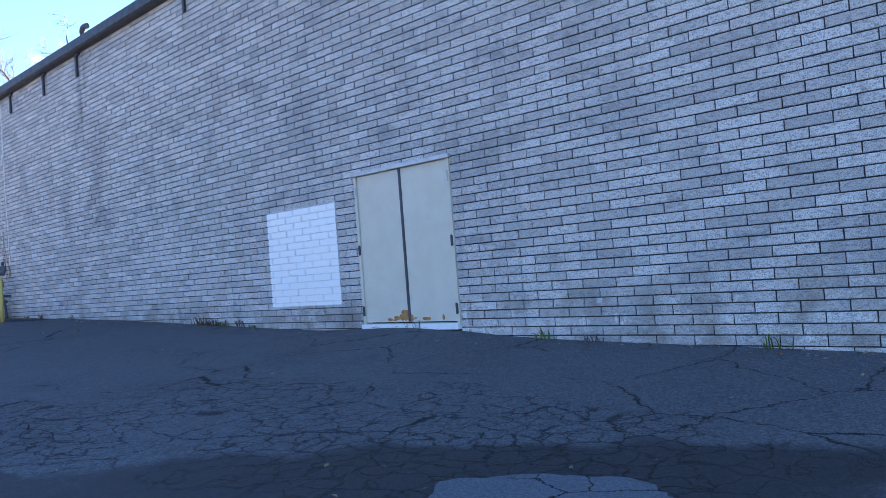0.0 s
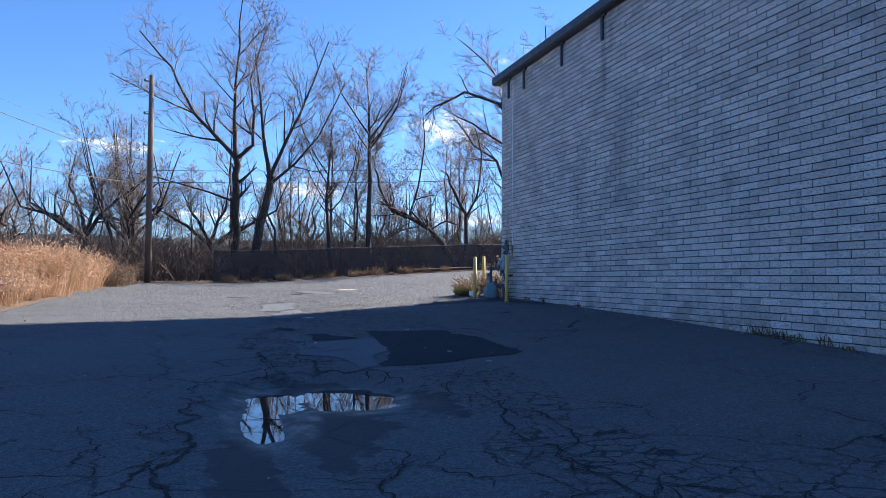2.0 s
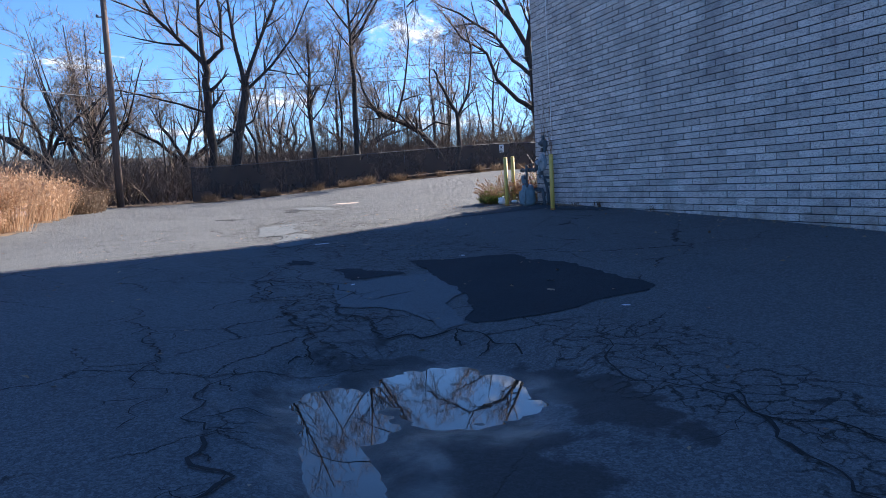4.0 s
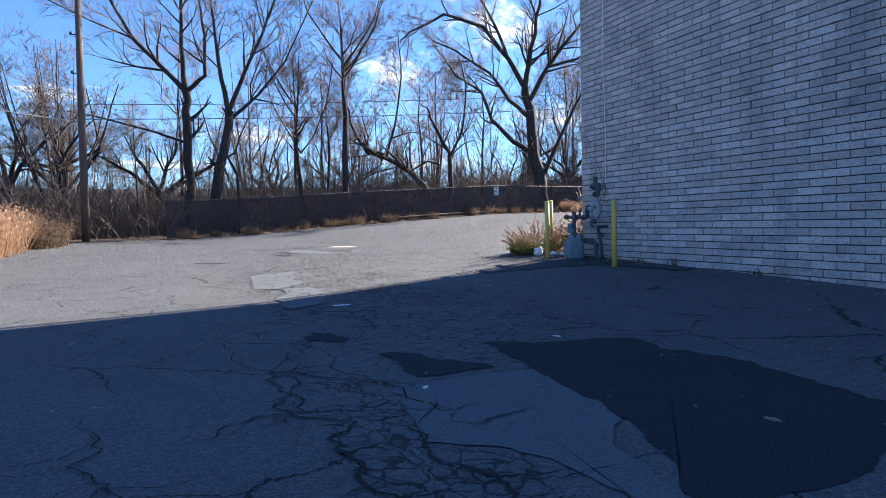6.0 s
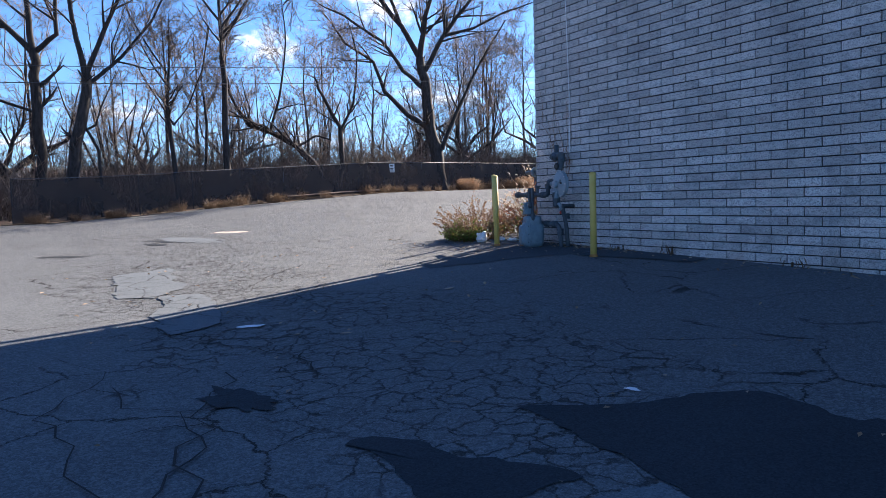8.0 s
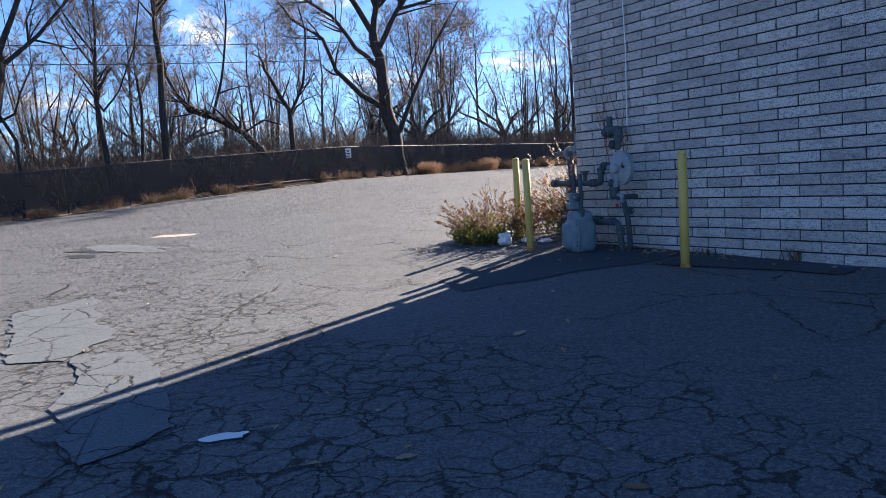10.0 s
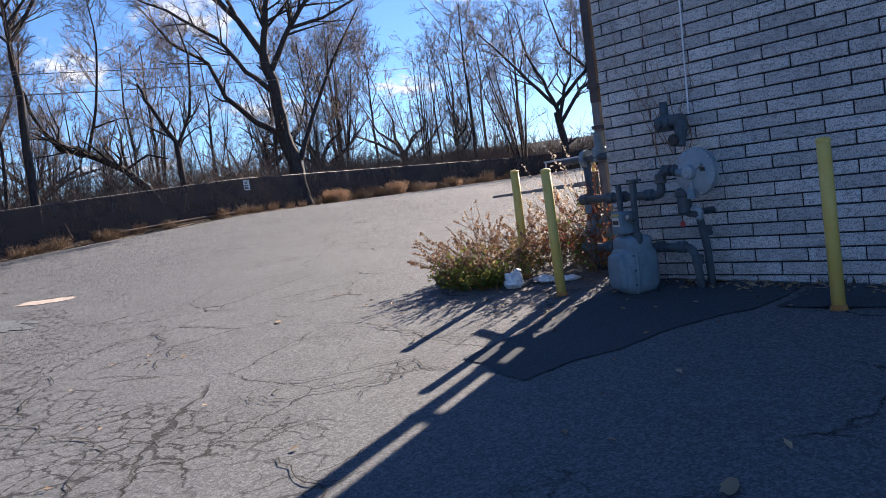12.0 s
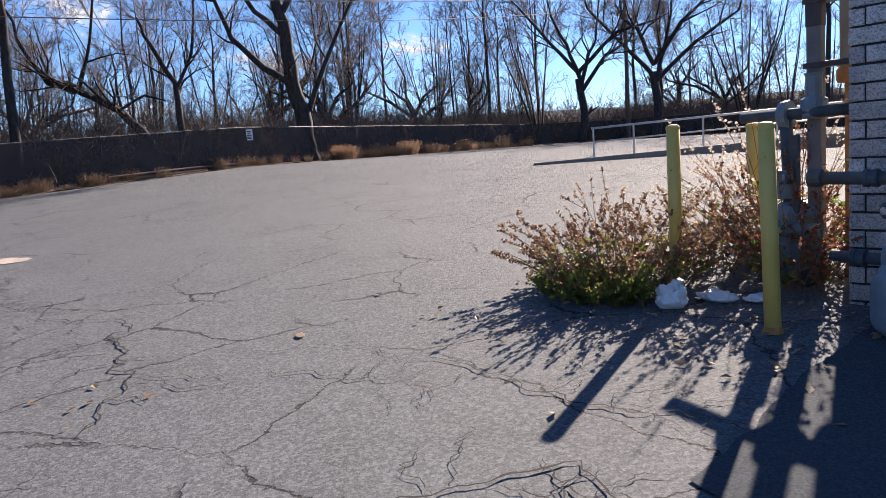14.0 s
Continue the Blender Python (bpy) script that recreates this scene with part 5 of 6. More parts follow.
def lattice(x0, x1, y, z0, z1, step, half):
    out = []
    for s in (-1, 1):
        x = x0 - (z1 - z0)
        while x < x1 + (z1 - z0):
            a = (x, z0) if s > 0 else (x, z1)
            b = (x + (z1 - z0), z1) if s > 0 else (x + (z1 - z0), z0)
            (ax, az), (bx, bz) = a, b
            if ax < x0:
                az += (bz - az) * (x0 - ax) / (bx - ax)
                ax = x0
            if bx > x1:
                bz = az + (bz - az) * (x1 - ax) / (bx - ax)
                bx = x1
            if bx - ax > 0.02:
                out.append(tube([(ax, y + 0.006 * s, az), (bx, y + 0.006 * s, bz)], half, 4))
            x += step
    return join(*out)


lat = thing("lattice_panel", (-10.6, -6.05, ground_z(-10.6, -6.05)), "weathered orange-brown lattice panel leaning behind the guard rail", "lattice", turn=8)
part("lattice_work", lattice(-0.9, 0.9, 0, 0.25, 1.15, 0.12, 0.012), SNOW_FENCE, lat)
part("border", join(box(-0.94, 0.94, -0.02, 0.02, 1.13, 1.19, 0.005), box(-0.94, 0.94, -0.02, 0.02, -0.02, 0.27, 0.005), box(-0.96, -0.9, -0.02, 0.02, 0, 1.15, 0.005), box(0.9, 0.96, -0.02, 0.02, 0, 1.15, 0.005)), SNOW_FENCE, lat)

# ---- utility poles and wires ----
def utility_pole(x, y, top, pins):
    z = ground_z(x, y)
    ob = thing("utility_pole", (x, y, z), "weathered brown timber utility pole with small brackets", "utility pole", "utility poles")
    part("mast", tube([(0, 0, -0.1), (0.02, 0, (top - z) * 0.5), (0, 0, top - z)], [0.17, 0.15, 0.12], 12), POLE_WOOD, ob, smooth=True)
    for pz in pins:
        part("bracket", join(tube([(0, 0, pz - z), (-0.1, -0.32, pz - z + 0.02)], 0.03, 6), lathe([(0.03, 0), (0.06, 0.02), (0.06, 0.09), (0.03, 0.14)], 8, (-0.1, -0.32, pz - z))), DARK_METAL, ob)
    return ob


utility_pole(-45.2, -3.5, 11.8, (11.5, 9.8, 8.2, 6.2))
utility_pole(-58.5, 54.0, 16.5, (15.6, 13.0))
utility_pole(6.0, -18.3, 9.5, (8.0, 6.4))


def wire(a, b, sag, radius, name="overhead_wire"):
    a, b = Vector(a), Vector(b)
    pts = []
    for i in range(25):
        f = i / 24
        q = a.lerp(b, f)
        q.z -= sag * 4 * f * (1 - f)
        pts.append(q)
    p = part(name, tube(pts, radius, 5), CABLE if radius > 0.0135 else PIPE_GREY)
    tagged(p, "thin overhead wire strung between utility poles", "wire", "overhead wires")


wire((-45.2, -3.6, 7.5), (6.0, -18.3, 8.6), 0.35, 0.0075)
wire((-45.2, -3.6, 7.1), (6.0, -18.3, 8.2), 0.45, 0.015)
wire((-45.2, -3.6, 6.2), (6.0, -18.3, 6.4), 1.15, 0.019)
wire((-45.1, -3.4, 6.3), (-58.5, 54.0, 12.75), 0.8, 0.018)
wire((-45.1, -3.4, 6.9), (-58.5, 54.0, 13.9), 0.8, 0.0145)

# ---- bollards ----
def bollard(x, y, top, lean=(0.0, 0.0), r=0.043):
    z = ground_z(x, y)
    ob = thing("bollard", (x, y, z), "thin chipped yellow steel bollard beside the gas meters", "bollard", "yellow bollards")
    h = top - z
    lx, ly = lean
    part("pipe", tube([(0, 0, -0.05), (lx * 0.5, ly * 0.5, h * 0.5), (lx, ly, h - 0.012)], r, 14), YELLOW, ob, smooth=True)
    part("cap", lathe([(r + 0.002, h - 0.03), (r + 0.003, h - 0.012), (r * 0.8, h), (0.01, h + 0.006)], 14, (lx, ly, 0)), YELLOW, ob)
    part("base_collar", lathe([(r + 0.012, 0), (r + 0.008, 0.02), (r + 0.001, 0.035)], 14), RUST, ob, "rusted foot")
    return ob


bollard(-22.86, 6.48, 2.06, (-0.03, 0.01))
bollard(-23.8, 7.05, 2.1)
bollard(-20.57, 6.5, 2.01, (-0.01, 0.01))
bollard(-24.03, 8.52, 2.1, (0, 0), 0.058)

# ---- gas meters at the corner ----
def rounded(rx, ry, rz, at, e=0.5, n=20, k=14):
    """A cast body: a block with very round edges."""
    f = lambda v: math.copysign(abs(v) ** e, v)
    verts, faces = [], []
    for i in range(k + 1):
        b = -math.pi / 2 + math.pi * i / k
        for j in range(n):
            a = 2 * math.pi * j / n
            verts.append((at[0] + rx * f(math.cos(b)) * f(math.cos(a)), at[1] + ry * f(math.cos(b)) * f(math.sin(a)), at[2] + rz * f(math.sin(b))))
    for i in range(k):
        faces += [(i * n + j, i * n + (j + 1) % n, (i + 1) * n + (j + 1) % n, (i + 1) * n + j) for j in range(n)]
    return verts, faces


def meter(x, y, z, turn, s=1.0):
    ob = thing("gas_meter", (x, y, z), "blue-grey diaphragm gas meter with dial box beside the wall", "gas meter", "gas meters", turn=turn)
    body = part("body", rounded(0.15 * s, 0.155 * s, 0.19 * s, (0, 0.03 * s, 0.19 * s)), METER_GREY, ob, smooth=True)
    part("flange", rounded(0.165 * s, 0.016 * s, 0.2 * s, (0, -0.03 * s, 0.195 * s)), METER_GREY, ob, "raised seam between the halves", smooth=True)
    part("shoulder", rounded(0.14 * s, 0.12 * s, 0.085 * s, (0, 0.03 * s, 0.37 * s)), METER_GREY, ob, smooth=True)
    part("front_cover", rounded(0.12 * s, 0.05 * s, 0.14 * s, (0, -0.105 * s, 0.185 * s)), METER_GREY, ob, "domed pressed cover", smooth=True)
    for k in range(14):
        a = 2 * math.pi * k / 14
        part("bolt", lathe([(0.009, 0), (0.009, 0.012), (0.004, 0.015)], 6, (0.148 * s * math.copysign(abs(math.cos(a)) ** 0.6, math.cos(a)), -0.046 * s, (0.195 + 0.182 * math.copysign(abs(math.sin(a)) ** 0.6, math.sin(a))) * s), "y"), PIPE_GREY, body)
    idx = part("index_box", box(-0.075 * s, 0.075 * s, -0.09 * s, 0.03 * s, 0.47 * s, 0.64 * s, 0.014 * s), METER_GREY, ob)
    part("dial_face", box(-0.052 * s, 0.052 * s, -0.094 * s, -0.088 * s, 0.53 * s, 0.6 * s), BADGE, idx, "pale dial plate with black window")
    part("dial_window", box(-0.043 * s, 0.043 * s, -0.097 * s, -0.094 * s, 0.545 * s, 0.575 * s), BLACK, idx)
    part("label_strip", box(-0.05 * s, 0.05 * s, -0.097 * s, -0.09 * s, 0.61 * s, 0.625 * s), YELLOW, idx)
    part("neck", lathe([(0.05 * s, 0.41 * s), (0.045 * s, 0.48 * s)], 12), PIPE_GREY, ob)
    for sx in (-1, 1):
        part("swivel", join(lathe([(0.035, 0.38 * s), (0.042, 0.4 * s), (0.042, 0.45 * s), (0.03, 0.47 * s)], 10, (sx * 0.105 * s, 0.02, 0)),
                            tube([(sx * 0.105 * s, 0.02, 0.46 * s), (sx * 0.105 * s, 0.02, 0.84 * s)], 0.024, 10),
                            lathe([(0.038, 0), (0.045, 0.012), (0.045, 0.04), (0.02, 0.05)], 12, (sx * 0.115 * s, 0.0, 0.6 * s), "y")), PIPE_GREY, ob)
        part("end_plug", lathe([(0.02, 0), (0.02, 0.012), (0.008, 0.014)], 10, (sx * 0.115 * s, -0.052, 0.6 * s), "y"), GALVANISED, ob, "bright brass plug")
    return ob


gz = ground_z(-22.3, 6.65)
meter(-22.27, 6.7, gz - 0.01, -24, 1.06)
meter(-23.3, 7.62, ground_z(-23.3, 7.6) + 0.02, -60, 1.1)


def elbowed(points, r, bend=0.07, sides=12):
    """A pipe run with rounded elbows."""
    pts = [Vector(p) for p in points]
    out = [pts[0]]
    for i in range(1, len(pts) - 1):
        a, b, c = pts[i - 1], pts[i], pts[i + 1]
        u, v = (a - b).normalized(), (c - b).normalized()
        k = min(bend, (a - b).length * 0.45, (c - b).length * 0.45)
        for f in (0, 0.33, 0.67, 1):
            out.append((b + u * k).lerp(b, f).lerp(b.lerp(b + v * k, f), f))
    out.append(pts[-1])
    return tube(out, r, sides)


pipes = thing("gas_pipework", (0, 0, 0), "dull grey gas pipework with valves fixed along the brick wall", "pipes")
part("header_pipe", elbowed([(-22.8, 6.86, 1.75), (-22.04, 6.85, 1.735), (-22.015, 6.85, 1.76), (-22.01, 6.85, 1.92), (-21.72, 6.84, 1.91)], 0.034), PIPE_GREY, pipes, smooth=True)
part("end_cap", lathe([(0.045, -0.02), (0.048, 0), (0.048, 0.05), (0.02, 0.06)], 12, (-22.82, 6.86, 1.75), "x"), PIPE_GREY, pipes)
part("riser", elbowed([(-21.81, 6.86, 1.8), (-21.83, 6.87, 1.57), (-21.73, 6.89, 1.56), (-21.72, 6.95, 1.3), (-21.72, 6.98, 0.9)], 0.03), PIPE_GREY, pipes, smooth=True)
part("low_pipe", elbowed([(-22.74, 6.9, 1.33), (-21.8, 6.88, 1.3), (-21.77, 6.88, 1.12), (-21.77, 6.9, 0.9)], 0.032), PIPE_GREY, pipes, smooth=True)
part("wall_pipe", elbowed([(-21.8, 6.88, 1.58), (-21.74, 6.95, 1.57), (-21.73, 7.1, 1.57)], 0.026), PIPE_GREY, pipes, smooth=True)
for at, ax in (((-22.52, 6.855, 1.745), "x"), ((-22.4, 6.855, 1.745), "x"), ((-22.13, 6.85, 1.738), "x"), ((-22.01, 6.85, 1.86), "z"), ((-21.94, 6.845, 1.918), "x"), ((-21.84, 6.84, 1.914), "x"),
               ((-21.77, 6.88, 1.2), "z"), ((-22.1, 6.885, 1.31), "x"), ((-21.9, 6.88, 1.303), "x"), ((-22.6, 6.895, 1.325), "x"), ((-21.72, 6.96, 1.42), "z")):
    part("coupling", lathe([(0.036, -0.04), (0.047, -0.034), (0.047, -0.012), (0.042, -0.008), (0.042, 0.008), (0.047, 0.012), (0.047, 0.034), (0.036, 0.04)], 12, at, ax), PIPE_GREY, pipes)
part("relief_body", lathe([(0.04, -0.12), (0.055, -0.1), (0.055, 0.02), (0.065, 0.03), (0.065, 0.07), (0.045, 0.09)], 14, (-21.825, 6.86, 1.68)), PIPE_GREY, pipes, "thick grey valve body below the regulator", smooth=False)
part("vent_hook", elbowed([(-21.75, 6.84, 1.6), (-21.68, 6.82, 1.6), (-21.66, 6.82, 1.54), (-21.7, 6.82, 1.52)], 0.022, 0.03), DISC_GREY, pipes, "pale bent vent end", smooth=True)
part("valve_handle", join(lathe([(0.02, 0), (0.02, 0.08), (0.035, 0.09), (0.035, 0.11)], 8, (-22.27, 6.85, 1.76)), box(-22.34, -22.2, 6.84, 6.86, 1.86, 1.88, 0.004)), PIPE_GREY, pipes)
part("red_tag", lathe([(0.018, 0), (0.026, 0.01), (0.018, 0.02)], 8, (-21.98, 7.06, 1.47), "y"), RED, pipes, "red cap")
reg = thing("gas_regulator", (-21.68, 6.8, 1.885), "large round grey gas regulator disc bolted before the wall", "regulator", turn=-8)
part("diaphragm_case", lathe([(0.1, -0.11), (0.172, -0.065), (0.186, -0.055), (0.186, -0.036), (0.18, -0.034), (0.18, -0.028), (0.186, -0.026), (0.186, -0.008), (0.17, 0.0), (0.13, 0.022), (0.075, 0.034), (0.055, 0.04), (0.052, 0.085), (0.035, 0.095)], 40, (0, 0, 0), "y"), DISC_GREY, reg, smooth=False)
for k in range(10):
    a = 2 * math.pi * k / 10
    part("bolt", lathe([(0.01, 0), (0.01, 0.014), (0.004, 0.018)], 6, (0.176 * math.cos(a), 0.008, 0.176 * math.sin(a)), "y"), GALVANISED, reg)
part("vent", tube([(-0.02, -0.02, -0.1), (-0.02, -0.03, -0.17), (-0.02, -0.03, -0.2)], [0.03, 0.03, 0.035], 10), METER_GREY, reg)
part("spring_cap", tube([(0, -0.05, 0.0), (-0.1, -0.07, 0.01)], [0.04, 0.03], 10), METER_GREY, reg)
part("small_label", box(0.085, 0.125, -0.034, -0.026, 0.0, 0.03), BLACK, reg)
part("rib", box(-0.012, 0.012, -0.05, -0.02, -0.13, -0.04, 0.006), DISC_GREY, reg)
part("cross_rib", moved(box(0.0, 0.12, -0.05, -0.022, -0.012, 0.012, 0.006), Matrix.Rotation(radians(-28), 4, "Y")), DISC_GREY, reg)
rc = thing("pipe_regulator", (-21.93, 7.02, 2.2), "dark cluster of pipe fittings fixed high on the wall", "pipe fitting")
part("inlet", tube([(-0.11, 0.02, 0.1), (-0.11, 0.02, 0.27)], [0.036, 0.034], 12), PIPE_GREY, rc, smooth=True)
part("upper_body", join(lathe([(0.03, -0.07), (0.06, -0.06), (0.068, -0.03), (0.068, 0.03), (0.06, 0.06), (0.03, 0.07)], 16, (-0.1, 0.0, 0.1), "x"), rounded(0.075, 0.055, 0.05, (0.0, 0.0, 0.11), 0.7, 14, 8)), PIPE_GREY, rc)
part("side_plug", lathe([(0.03, 0), (0.034, 0.01), (0.034, 0.03), (0.015, 0.036)], 6, (-0.12, -0.05, 0.09), "y"), PIPE_GREY, rc)
part("lower_body", join(tube([(0.04, 0, 0.09), (0.05, -0.02, 0.0), (0.05, -0.04, -0.1)], [0.05, 0.048, 0.036], 12), lathe([(0.04, -0.02), (0.058, -0.012), (0.058, 0.012), (0.04, 0.02)], 12, (0.05, -0.01, 0.03))), PIPE_GREY, rc)
part("outlet", lathe([(0.03, 0), (0.05, 0.02), (0.05, 0.05), (0.04, 0.06)], 12, (0.01, -0.03, -0.05), "y"), BLACK, rc)
p = part("cable", tube([(-21.9, 7.17, 2.35), (-21.88, 7.17, 3.2), (-21.93, 7.17, 4.6), (-21.9, 7.17, 6.6)], 0.007, 5), WHITE_PAINT)
tagged(p, "thin white cable running up the brick wall", "cable")

# second pipe set round the corner
setb = thing("gas_pipework", (-23.12, 7.55, 0), "grey gas pipe with valve on the side of the building", "pipes")
part("cross_pipe", tube([(-0.5, 0.05, 2.12), (0.3, -0.1, 2.12)], 0.036, 10), PIPE_GREY, setb, smooth=True)
part("valve_body", join(lathe([(0.07, 2.08), (0.08, 2.1), (0.08, 2.2), (0.05, 2.22), (0.05, 2.34), (0.06, 2.36)], 12), lathe([(0.08, -0.03), (0.09, 0), (0.09, 0.03)], 12, (-0.18, 0, 2.12), "x")), METER_GREY, setb)
part("drop_pipe", elbowed([(-0.18, 0, 2.1), (-0.18, 0.05, 1.5), (-0.18, 0.08, 0.95)], 0.04), PIPE_GREY, setb, smooth=True)

# ---- downspout at the corner ----
spout = thing("downspout", (-23.13, 7.6, ground_z(-23.13, 7.6)), "dark square metal downspout held off the building corner", "downspout")
sh = ROOF_Z - 0.16 - ground_z(-23.13, 7.6)
part("pipe", box(-0.05, 0.05, -0.04, 0.04, 1.6, sh, 0.012), BROWN_METAL, spout)
# lower length in a paler grey than the brown pipe above
part("lower_pipe", box(-0.046, 0.046, -0.036, 0.036, 0.05, 1.62, 0.012), MID_GREY_METAL, spout, "paler grey lower length")
for bz in (1.35, 1.74, 3.4, 5.0):
    part("bracket", box(-0.06, 0.37, -0.05, 0.05, bz, bz + 0.035, 0.004), BROWN_METAL, spout)
part("shoe", tube([(0, 0, 0.1), (-0.02, -0.05, 0.04), (-0.04, -0.14, 0.03)], 0.06, 8), DARK_METAL, spout)
vp = thing("vent_stack", (-23.08, 8.05, ground_z(-23.08, 8.05)), "pale grey vent stack fixed to the side wall", "vent stack")
part("pipe", tube([(0, 0, 1.35), (0, 0, sh - 0.1)], 0.09, 14), CONCRETE, vp, smooth=True)
part("collar", lathe([(0.1, 1.25), (0.11, 1.27), (0.11, 1.33), (0.09, 1.36)], 14), RUST, vp)
part("lower_pipe", tube([(0, 0, 0), (0, 0, 1.27)], 0.06, 12), RUST, vp)

# ---- weeds by the bollards ----
def weed_bush(seed, cx, cy, rx, ry, h, n, heads=True):
    """Arching dry stems with seed heads over a skirt of leaves."""
    r = random.Random(seed)
    stems, hv, hf, lv, lf, gv, gf = [], [], [], [], [], [], []

    def leaf(V, F, c, d, s, wd):
        e = d.orthogonal().normalized()
        e.rotate(Matrix.Rotation(r.uniform(0, 6.28), 3, d))
        k = len(V)
        V += [c, c + d * s * 0.5 + e * s * wd, c + d * s, c + d * s * 0.5 - e * s * wd]
        F.append((k, k + 1, k + 2, k + 3))

    for _ in range(n):
        a, q = r.uniform(0, 2 * math.pi), math.sqrt(r.random())
        ox, oy = math.cos(a), math.sin(a)
        x, y = ox * q * rx * 0.7, oy * q * ry * 0.7
        hh = h * r.uniform(0.55, 1.05) * (1 - 0.35 * q)
        z0 = ground_z(cx + x, cy + y) - ground_z(cx, cy)
        lean = 0.15 + 0.75 * q * r.uniform(0.5, 1.2)
        p0 = Vector((x, y, z0))
        d = Vector((ox * lean + r.gauss(0, 0.2), oy * lean + r.gauss(0, 0.2), 1)).normalized()
        pts = [p0.copy()]
        p = p0.copy()
        for i in range(4):
            d = (d + Vector((ox * 0.08 * i * q + r.gauss(0, 0.08), oy * 0.08 * i * q + r.gauss(0, 0.08), -0.05 * i))).normalized()
            p = p + d * hh / 4
            pts.append(p.copy())
        stems.append(tube(pts, [0.004, 0.0035, 0.003, 0.0025, 0.0015], 3, False))
        tips = [(pts[3], pts[4])]
        for b in range(r.choice((1, 2, 3))):
            i = r.choice((1, 2, 2, 3))
            e = pts[i] + (d + Vector((r.gauss(0, 0.6), r.gauss(0, 0.6), r.gauss(0.3, 0.3)))).normalized() * hh * 0.28
            stems.append(tube([pts[i], e], [0.0025, 0.0015], 3, False))
            tips.append((pts[i].lerp(e, 0.5), e))
        for a0, b0 in tips:
            for m in range(20 if heads else 8):
                c = a0.lerp(b0, r.uniform(0.1, 1.05))
                leaf(hv, hf, c, Vector((r.gauss(0, 1), r.gauss(0, 1), r.gauss(0.3, 0.8))).normalized(), r.uniform(0.012, 0.03), 0.42)
        for m in range(9):
            c = p0.lerp(pts[2], r.random()).lerp(pts[3], r.uniform(0, 0.5))
            green = r.random() < (0.65 if ox < 0.3 and oy < 0.2 else 0.3)
            leaf(*((gv, gf) if green and c.z < h * 0.55 else (lv, lf)), c, Vector((r.gauss(0, 1), r.gauss(0, 1), r.gauss(0.1, 0.6))).normalized(), r.uniform(0.035, 0.085), 0.2)
    return stems, (hv, hf), (lv, lf), (gv, gf)


def plant(name, label, seed, cx, cy, rx, ry, h, n, head_mat, leaf_mat=None, heads=True):
    stems, hd, br, gr = weed_bush(seed, cx, cy, rx, ry, h, n, heads)
    ob = thing(name, (cx, cy, ground_z(cx, cy)), label, "weeds")
    tagged(part("stem", join(*stems), STEM, ob), kind="stuff")
    tagged(part("seed_head", hd, head_mat, ob), kind="stuff")
    tagged(part("dry_foliage", br, leaf_mat or RED_LEAF, ob), kind="stuff")
    if gr[0]:
        tagged(part("green_foliage", gr, WEED_LEAF, ob), kind="stuff")
    return ob


plant("weed_bush", "dry brown seeding weeds with green lower leaves on asphalt", 61, -24.22, 6.98, 0.72, 0.52, 0.88, 105, SEED_HEAD, DRY_LEAF)
plant("weed_bush", "tangled dry weeds around the yellow bollards", 62, -24.0, 7.75, 0.7, 0.6, 0.85, 80, SEED_HEAD, DRY_LEAF)
plant("weed_bush", "tall pale fluffy weeds gone to seed beside the corner", 63, -23.55, 8.0, 0.42, 0.5, 1.4, 80, FLUFF, DRY_LEAF)
plant("weed_bush", "red-leaved dry weeds behind the gas meters", 64, -23.15, 7.5, 0.28, 0.35, 1.1, 60, RED_LEAF)
plant("weed_bush", "low green weeds at the edge of the asphalt", 65, -24.15, 6.62, 0.5, 0.26, 0.42, 150, WEED_LEAF, WEED_LEAF, False)

# vine stems on the wall
rv = random.Random(12)
vine = thing("wall_vine", (0, 0, 0), "bare thin vine stems climbing the brick wall", "vine")
for k in range(7):
    x, z = -22.15 + rv.uniform(-0.1, 0.25), 1.85 + rv.uniform(0, 0.3)
    pts = [Vector((x, WALL_Y - 0.012, z))]
    for i in range(9):
        x += rv.gauss(-0.02, 0.05)
        z += rv.uniform(0.08, 0.22)
        pts.append(Vector((x, WALL_Y - 0.012 - rv.uniform(0, 0.015), z)))
    part("stem", tube(pts, [0.005 - 0.0004 * i for i in range(10)], 4), STEM, vine)


# ---- litter ----
def crumpled(seed, w, d, h):
    """A slumped bag."""
    bm = bmesh.new()
    bmesh.ops.create_icosphere(bm, subdivisions=4, radius=1)
    for v in bm.verts:
        c = v.co.copy()
        k = 1 + 0.35 * noise.noise(c * 1.6 + Vector((seed, 0, 0))) + 0.22 * noise.noise(c * 4.2 + Vector((0, seed, 0))) + 0.1 * noise.noise(c * 9)
        v.co = Vector((c.x * w * k, c.y * d * k, max(0.0, (c.z * 0.5 + 0.42) * k) * h))
    return bm


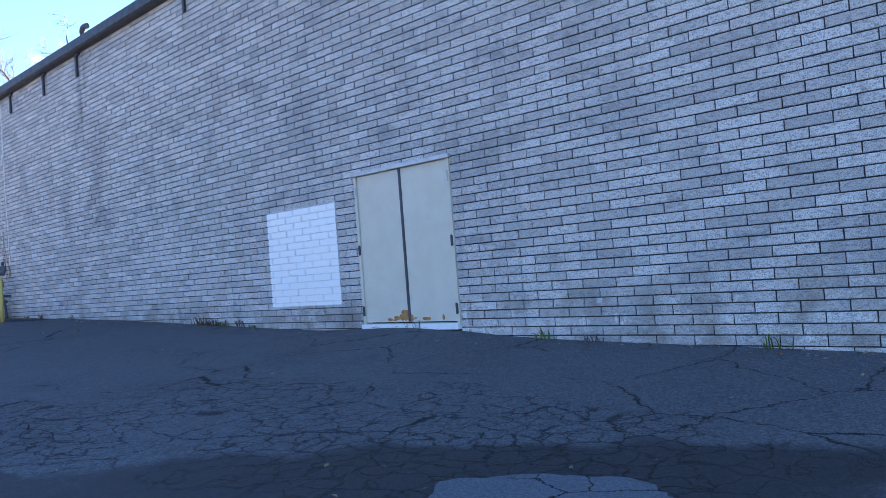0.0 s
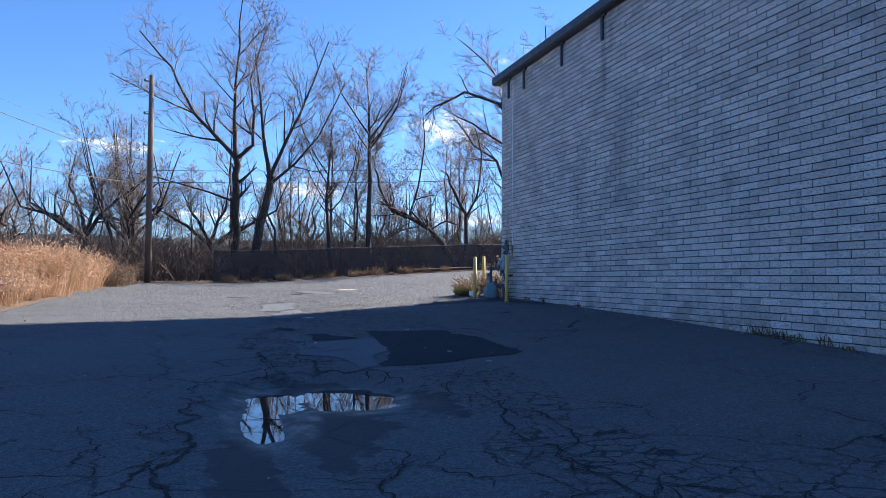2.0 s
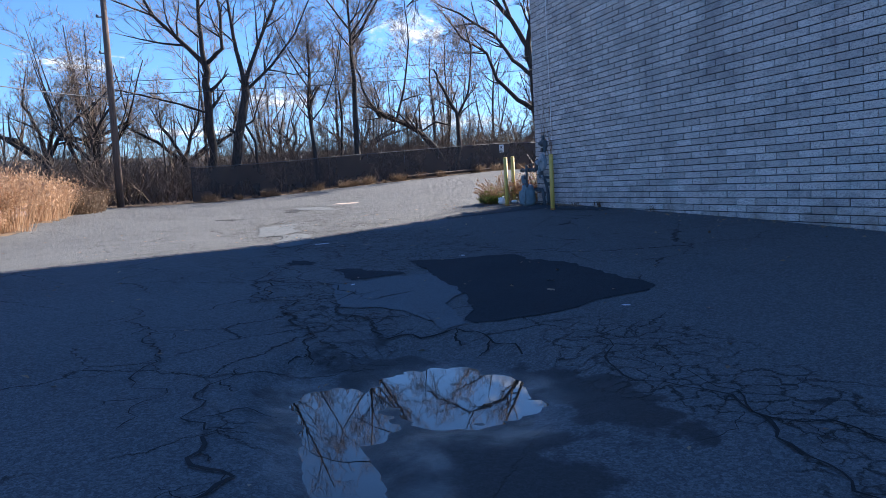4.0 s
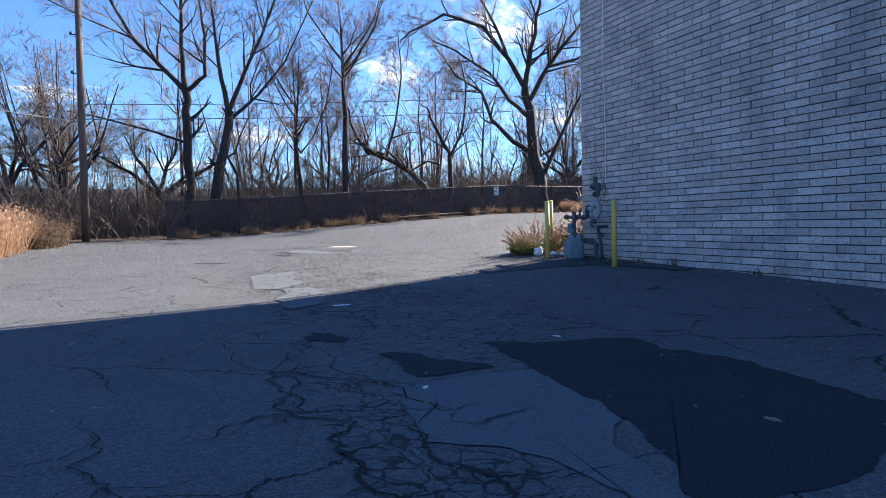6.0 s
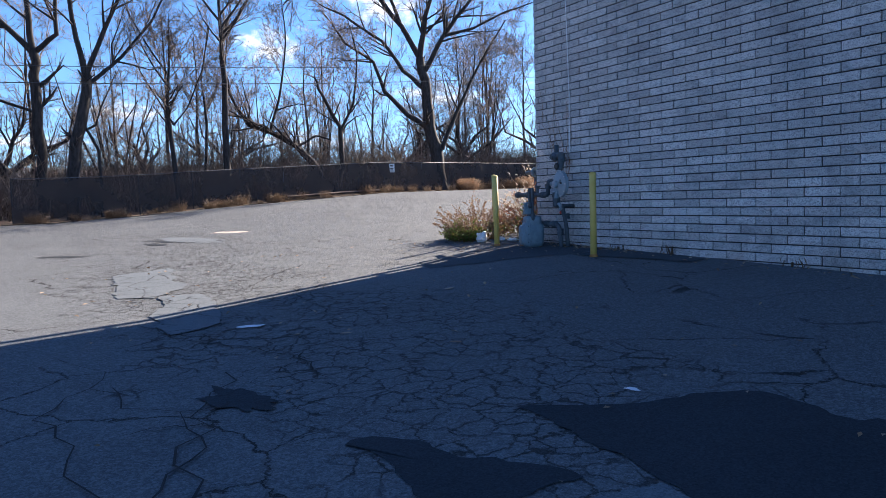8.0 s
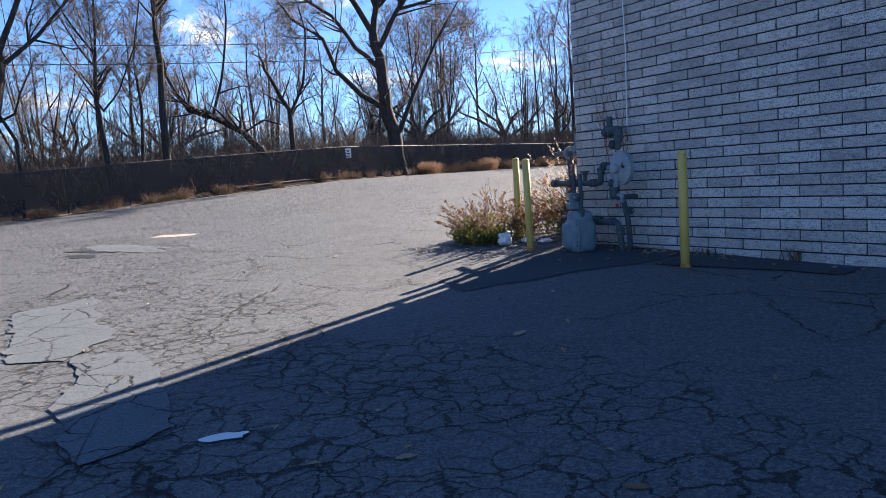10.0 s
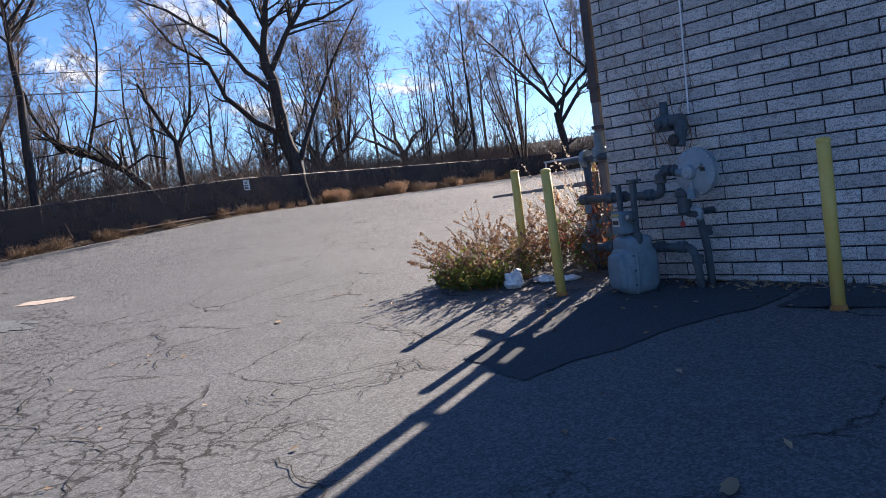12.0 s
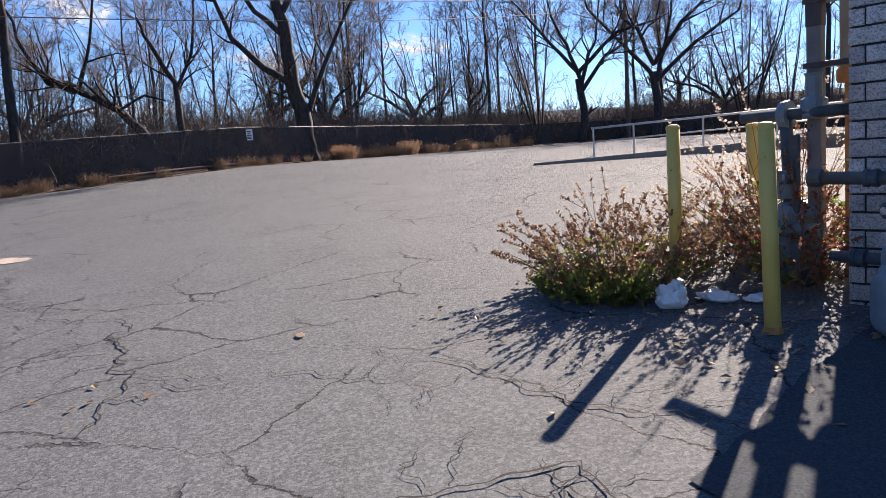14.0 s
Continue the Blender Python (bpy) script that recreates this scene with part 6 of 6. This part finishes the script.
for cx, cy, w, d, h, sd, an, lab in ((-23.58, 6.64, 0.1, 0.08, 0.16, 3, 20, "crumpled white plastic bag with red print on asphalt"), (-23.42, 6.9, 0.12, 0.07, 0.07, 5, -10, "flattened white plastic bag lying under the weeds"), (-23.2, 7.0, 0.09, 0.06, 0.05, 8, 40, "scrap of white plastic under the weeds")):
    b = thing("plastic_bag", (cx, cy, ground_z(cx, cy)), lab, "plastic bag", "litter", turn=an)
    part("bag", crumpled(sd, w, d, h), PLASTIC, b, smooth=True)
    if h > 0.1:
        part("knot", moved(tube([(0, 0, 0), (0.02, 0.01, 0.05), (0.06, 0.0, 0.1)], [0.03, 0.018, 0.045], 8), Matrix.Translation((0.02, 0, h * 0.8)) @ Matrix.Diagonal((0.7, 0.7, 0.45, 1))), PLASTIC, b, smooth=True)

rl = random.Random(31)


def fallen():
    while True:
        c = rl.random()
        if c < 0.16:
            x, y = rl.gauss(-21.4, 0.55), WALL_Y - abs(rl.gauss(0.05, 0.13)) - 0.04
        elif c < 0.45:
            x, y = rl.uniform(-23, -1), WALL_Y - abs(rl.gauss(0.03, 0.16)) - 0.03
        elif c < 0.6:
            x, y = rl.gauss(-23.2, 0.9), rl.gauss(6.6, 0.5)
        else:
            x, y = rl.uniform(-26, -1), rl.uniform(-4, 7)
        if y < WALL_Y - 0.03:
            return Vector((x, y, ground_z(x, y) + 0.012)), Vector((rl.gauss(0, 0.25), rl.gauss(0, 0.25), 1)).normalized()


p = part("leaf_litter", leaf_cloud(rl, 900, fallen, 0.03, 0.2), FALLEN)
tagged(p, "scattered dry fallen leaves on the asphalt", "leaves", kind="stuff")
for cx, cy, s, sd in ((-19.47, 1.74, 0.11, 2), (-17.71, 2.82, 0.05, 11), (-19.94, 4.0, 0.07, 3), (-14.9, 1.35, 0.045, 4), (-13.2, 2.9, 0.06, 5), (-12.2, 3.1, 0.04, 6), (-18.6, 2.3, 0.05, 7), (-25.2, 5.0, 0.06, 9), (-16.0, 3.0, 0.05, 10)):
    q = part("scrap", blob(cx, cy, s, s * 0.5, sd * 37, sd, 0.5, 14, 0.012, inner=1), FALLEN if sd % 2 else WHITE_PAINT)
    tagged(q, "flat pale scrap of litter on the asphalt", "litter", "scraps")


def tuft(seed, cx, cy, h, n, mat):
    r = random.Random(seed)
    verts, faces = [], []
    for _ in range(n):
        a = r.uniform(0, 6.28)
        p = Vector((r.gauss(0, 0.09), -abs(r.gauss(0, 0.03)), 0))
        t = p + Vector((math.cos(a) * 0.5, -abs(math.sin(a)) * 0.4, 1)) * h * r.uniform(0.3, 1)
        s = Vector((math.sin(a), math.cos(a), 0)) * 0.006
        m = p.lerp(t, 0.55) + Vector((0, 0, 0.02))
        k = len(verts)
        verts += [p - s, p + s, m + s, m - s, t]
        faces += [(k, k + 1, k + 2, k + 3), (k + 3, k + 2, k + 4)]
    ob = part("weed_tuft", (verts, faces), mat)
    ob.matrix_basis = pose(cx, cy, ground_z(cx, cy) - 0.005)
    tagged(ob, "small dry weed tuft at the foot of the wall", "weeds", "wall weeds", "stuff")


for k in range(15):
    tuft(100 + k, rv.choice((rv.uniform(-22.6, -18), rv.uniform(-13, -10.6), rv.uniform(-22, -2))), WALL_Y - 0.03, rv.uniform(0.06, 0.2), 16, DULL_GRASS if k % 3 else WEED_LEAF)

# ---- access ramp with handrail ----
ramp = thing("access_ramp", (-33.3, 16.07, ground_z(-33.3, 16.07)), "concrete ramp with kerb rising beside the building", "ramp", turn=38)


def wedge(x0, x1, y0, y1, z0, z1, drop=0.5):
    """A long block whose top climbs from z0 to z1."""
    return ([(x0, y0, -drop), (x1, y0, -drop), (x1, y1, -drop), (x0, y1, -drop), (x0, y0, z0), (x1, y0, z1), (x1, y1, z1), (x0, y1, z0)],
            [(0, 1, 5, 4), (1, 2, 6, 5), (2, 3, 7, 6), (3, 0, 4, 7), (4, 5, 6, 7)])


rise = lambda x: 0.01 + 0.035 * x
part("slab", wedge(0, 9, 0, 2.2, rise(0), rise(9)), CONCRETE, ramp)
part("kerb", wedge(-0.1, 9, -0.16, 0, rise(0) + 0.03, rise(9) + 0.05), CONCRETE, ramp)
for x in (1.25, 2.24, 3.9, 5.6, 7.3, 8.8):
    part("rail_post", tube([(x, 1.9, rise(x) - 0.05), (x, 1.9, rise(x) + 0.74)], 0.024, 8), GALVANISED, ramp)
part("handrail", tube([(1.2, 1.9, rise(1.2) + 0.74), (8.9, 1.9, rise(8.9) + 0.74)], 0.026, 8), GALVANISED, ramp, smooth=True)
part("mid_rail", tube([(1.25, 1.9, rise(1.25) + 0.4), (8.8, 1.9, rise(8.8) + 0.4)], 0.018, 8), GALVANISED, ramp, smooth=True)


# ---- bricks of the long wall ----
rb = random.Random(9)
near, rest_v, rest_f = [], [], []
rows = int((ROOF_Z - 0.1 - BASE_Z) / COURSE)
for k in range(3, rows + 1):
    z0, z1 = BASE_Z + k * COURSE, BASE_Z + (k + 1) * COURSE - JOINT
    phase = -21.05 if k % 2 else -21.05 + LENGTH / 2
    i0 = int(math.floor((CORNER_X - phase) / LENGTH))
    i1 = int(math.ceil((EAST_X - phase) / LENGTH))
    for i in range(i0, i1):
        a, b = max(CORNER_X, phase + i * LENGTH), min(EAST_X, phase + (i + 1) * LENGTH - JOINT)
        if b - a < 0.03:
            continue
        spans = [(a, b)]
        if z1 > DOOR[2] - 0.06 and z0 < DOOR[3] - 0.02:
            spans = [(p, q) for p, q in ((a, min(b, DOOR[0] - 0.004)), (max(a, DOOR[1] + 0.004), b)) if q - p > 0.02]
        for p, q in spans:
            geo = brick_geo(p, q, z0, z1, rb)
            if q < -19.85 and 0.7 < z0 < 3.6:
                near.append(geo)
            else:
                n = len(rest_v)
                rest_v.extend(geo[0])
                rest_f.extend([tuple(j + n for j in f) for f in geo[1]])
for geo in near[:300]:
    part("brick", geo, BRICK, wall_south)
for geo in near[300:]:
    n = len(rest_v)
    rest_v.extend(geo[0])
    rest_f.extend([tuple(j + n for j in f) for f in geo[1]])
tagged(part("brickwork", (rest_v, rest_f), BRICK, wall_south), kind="stuff")
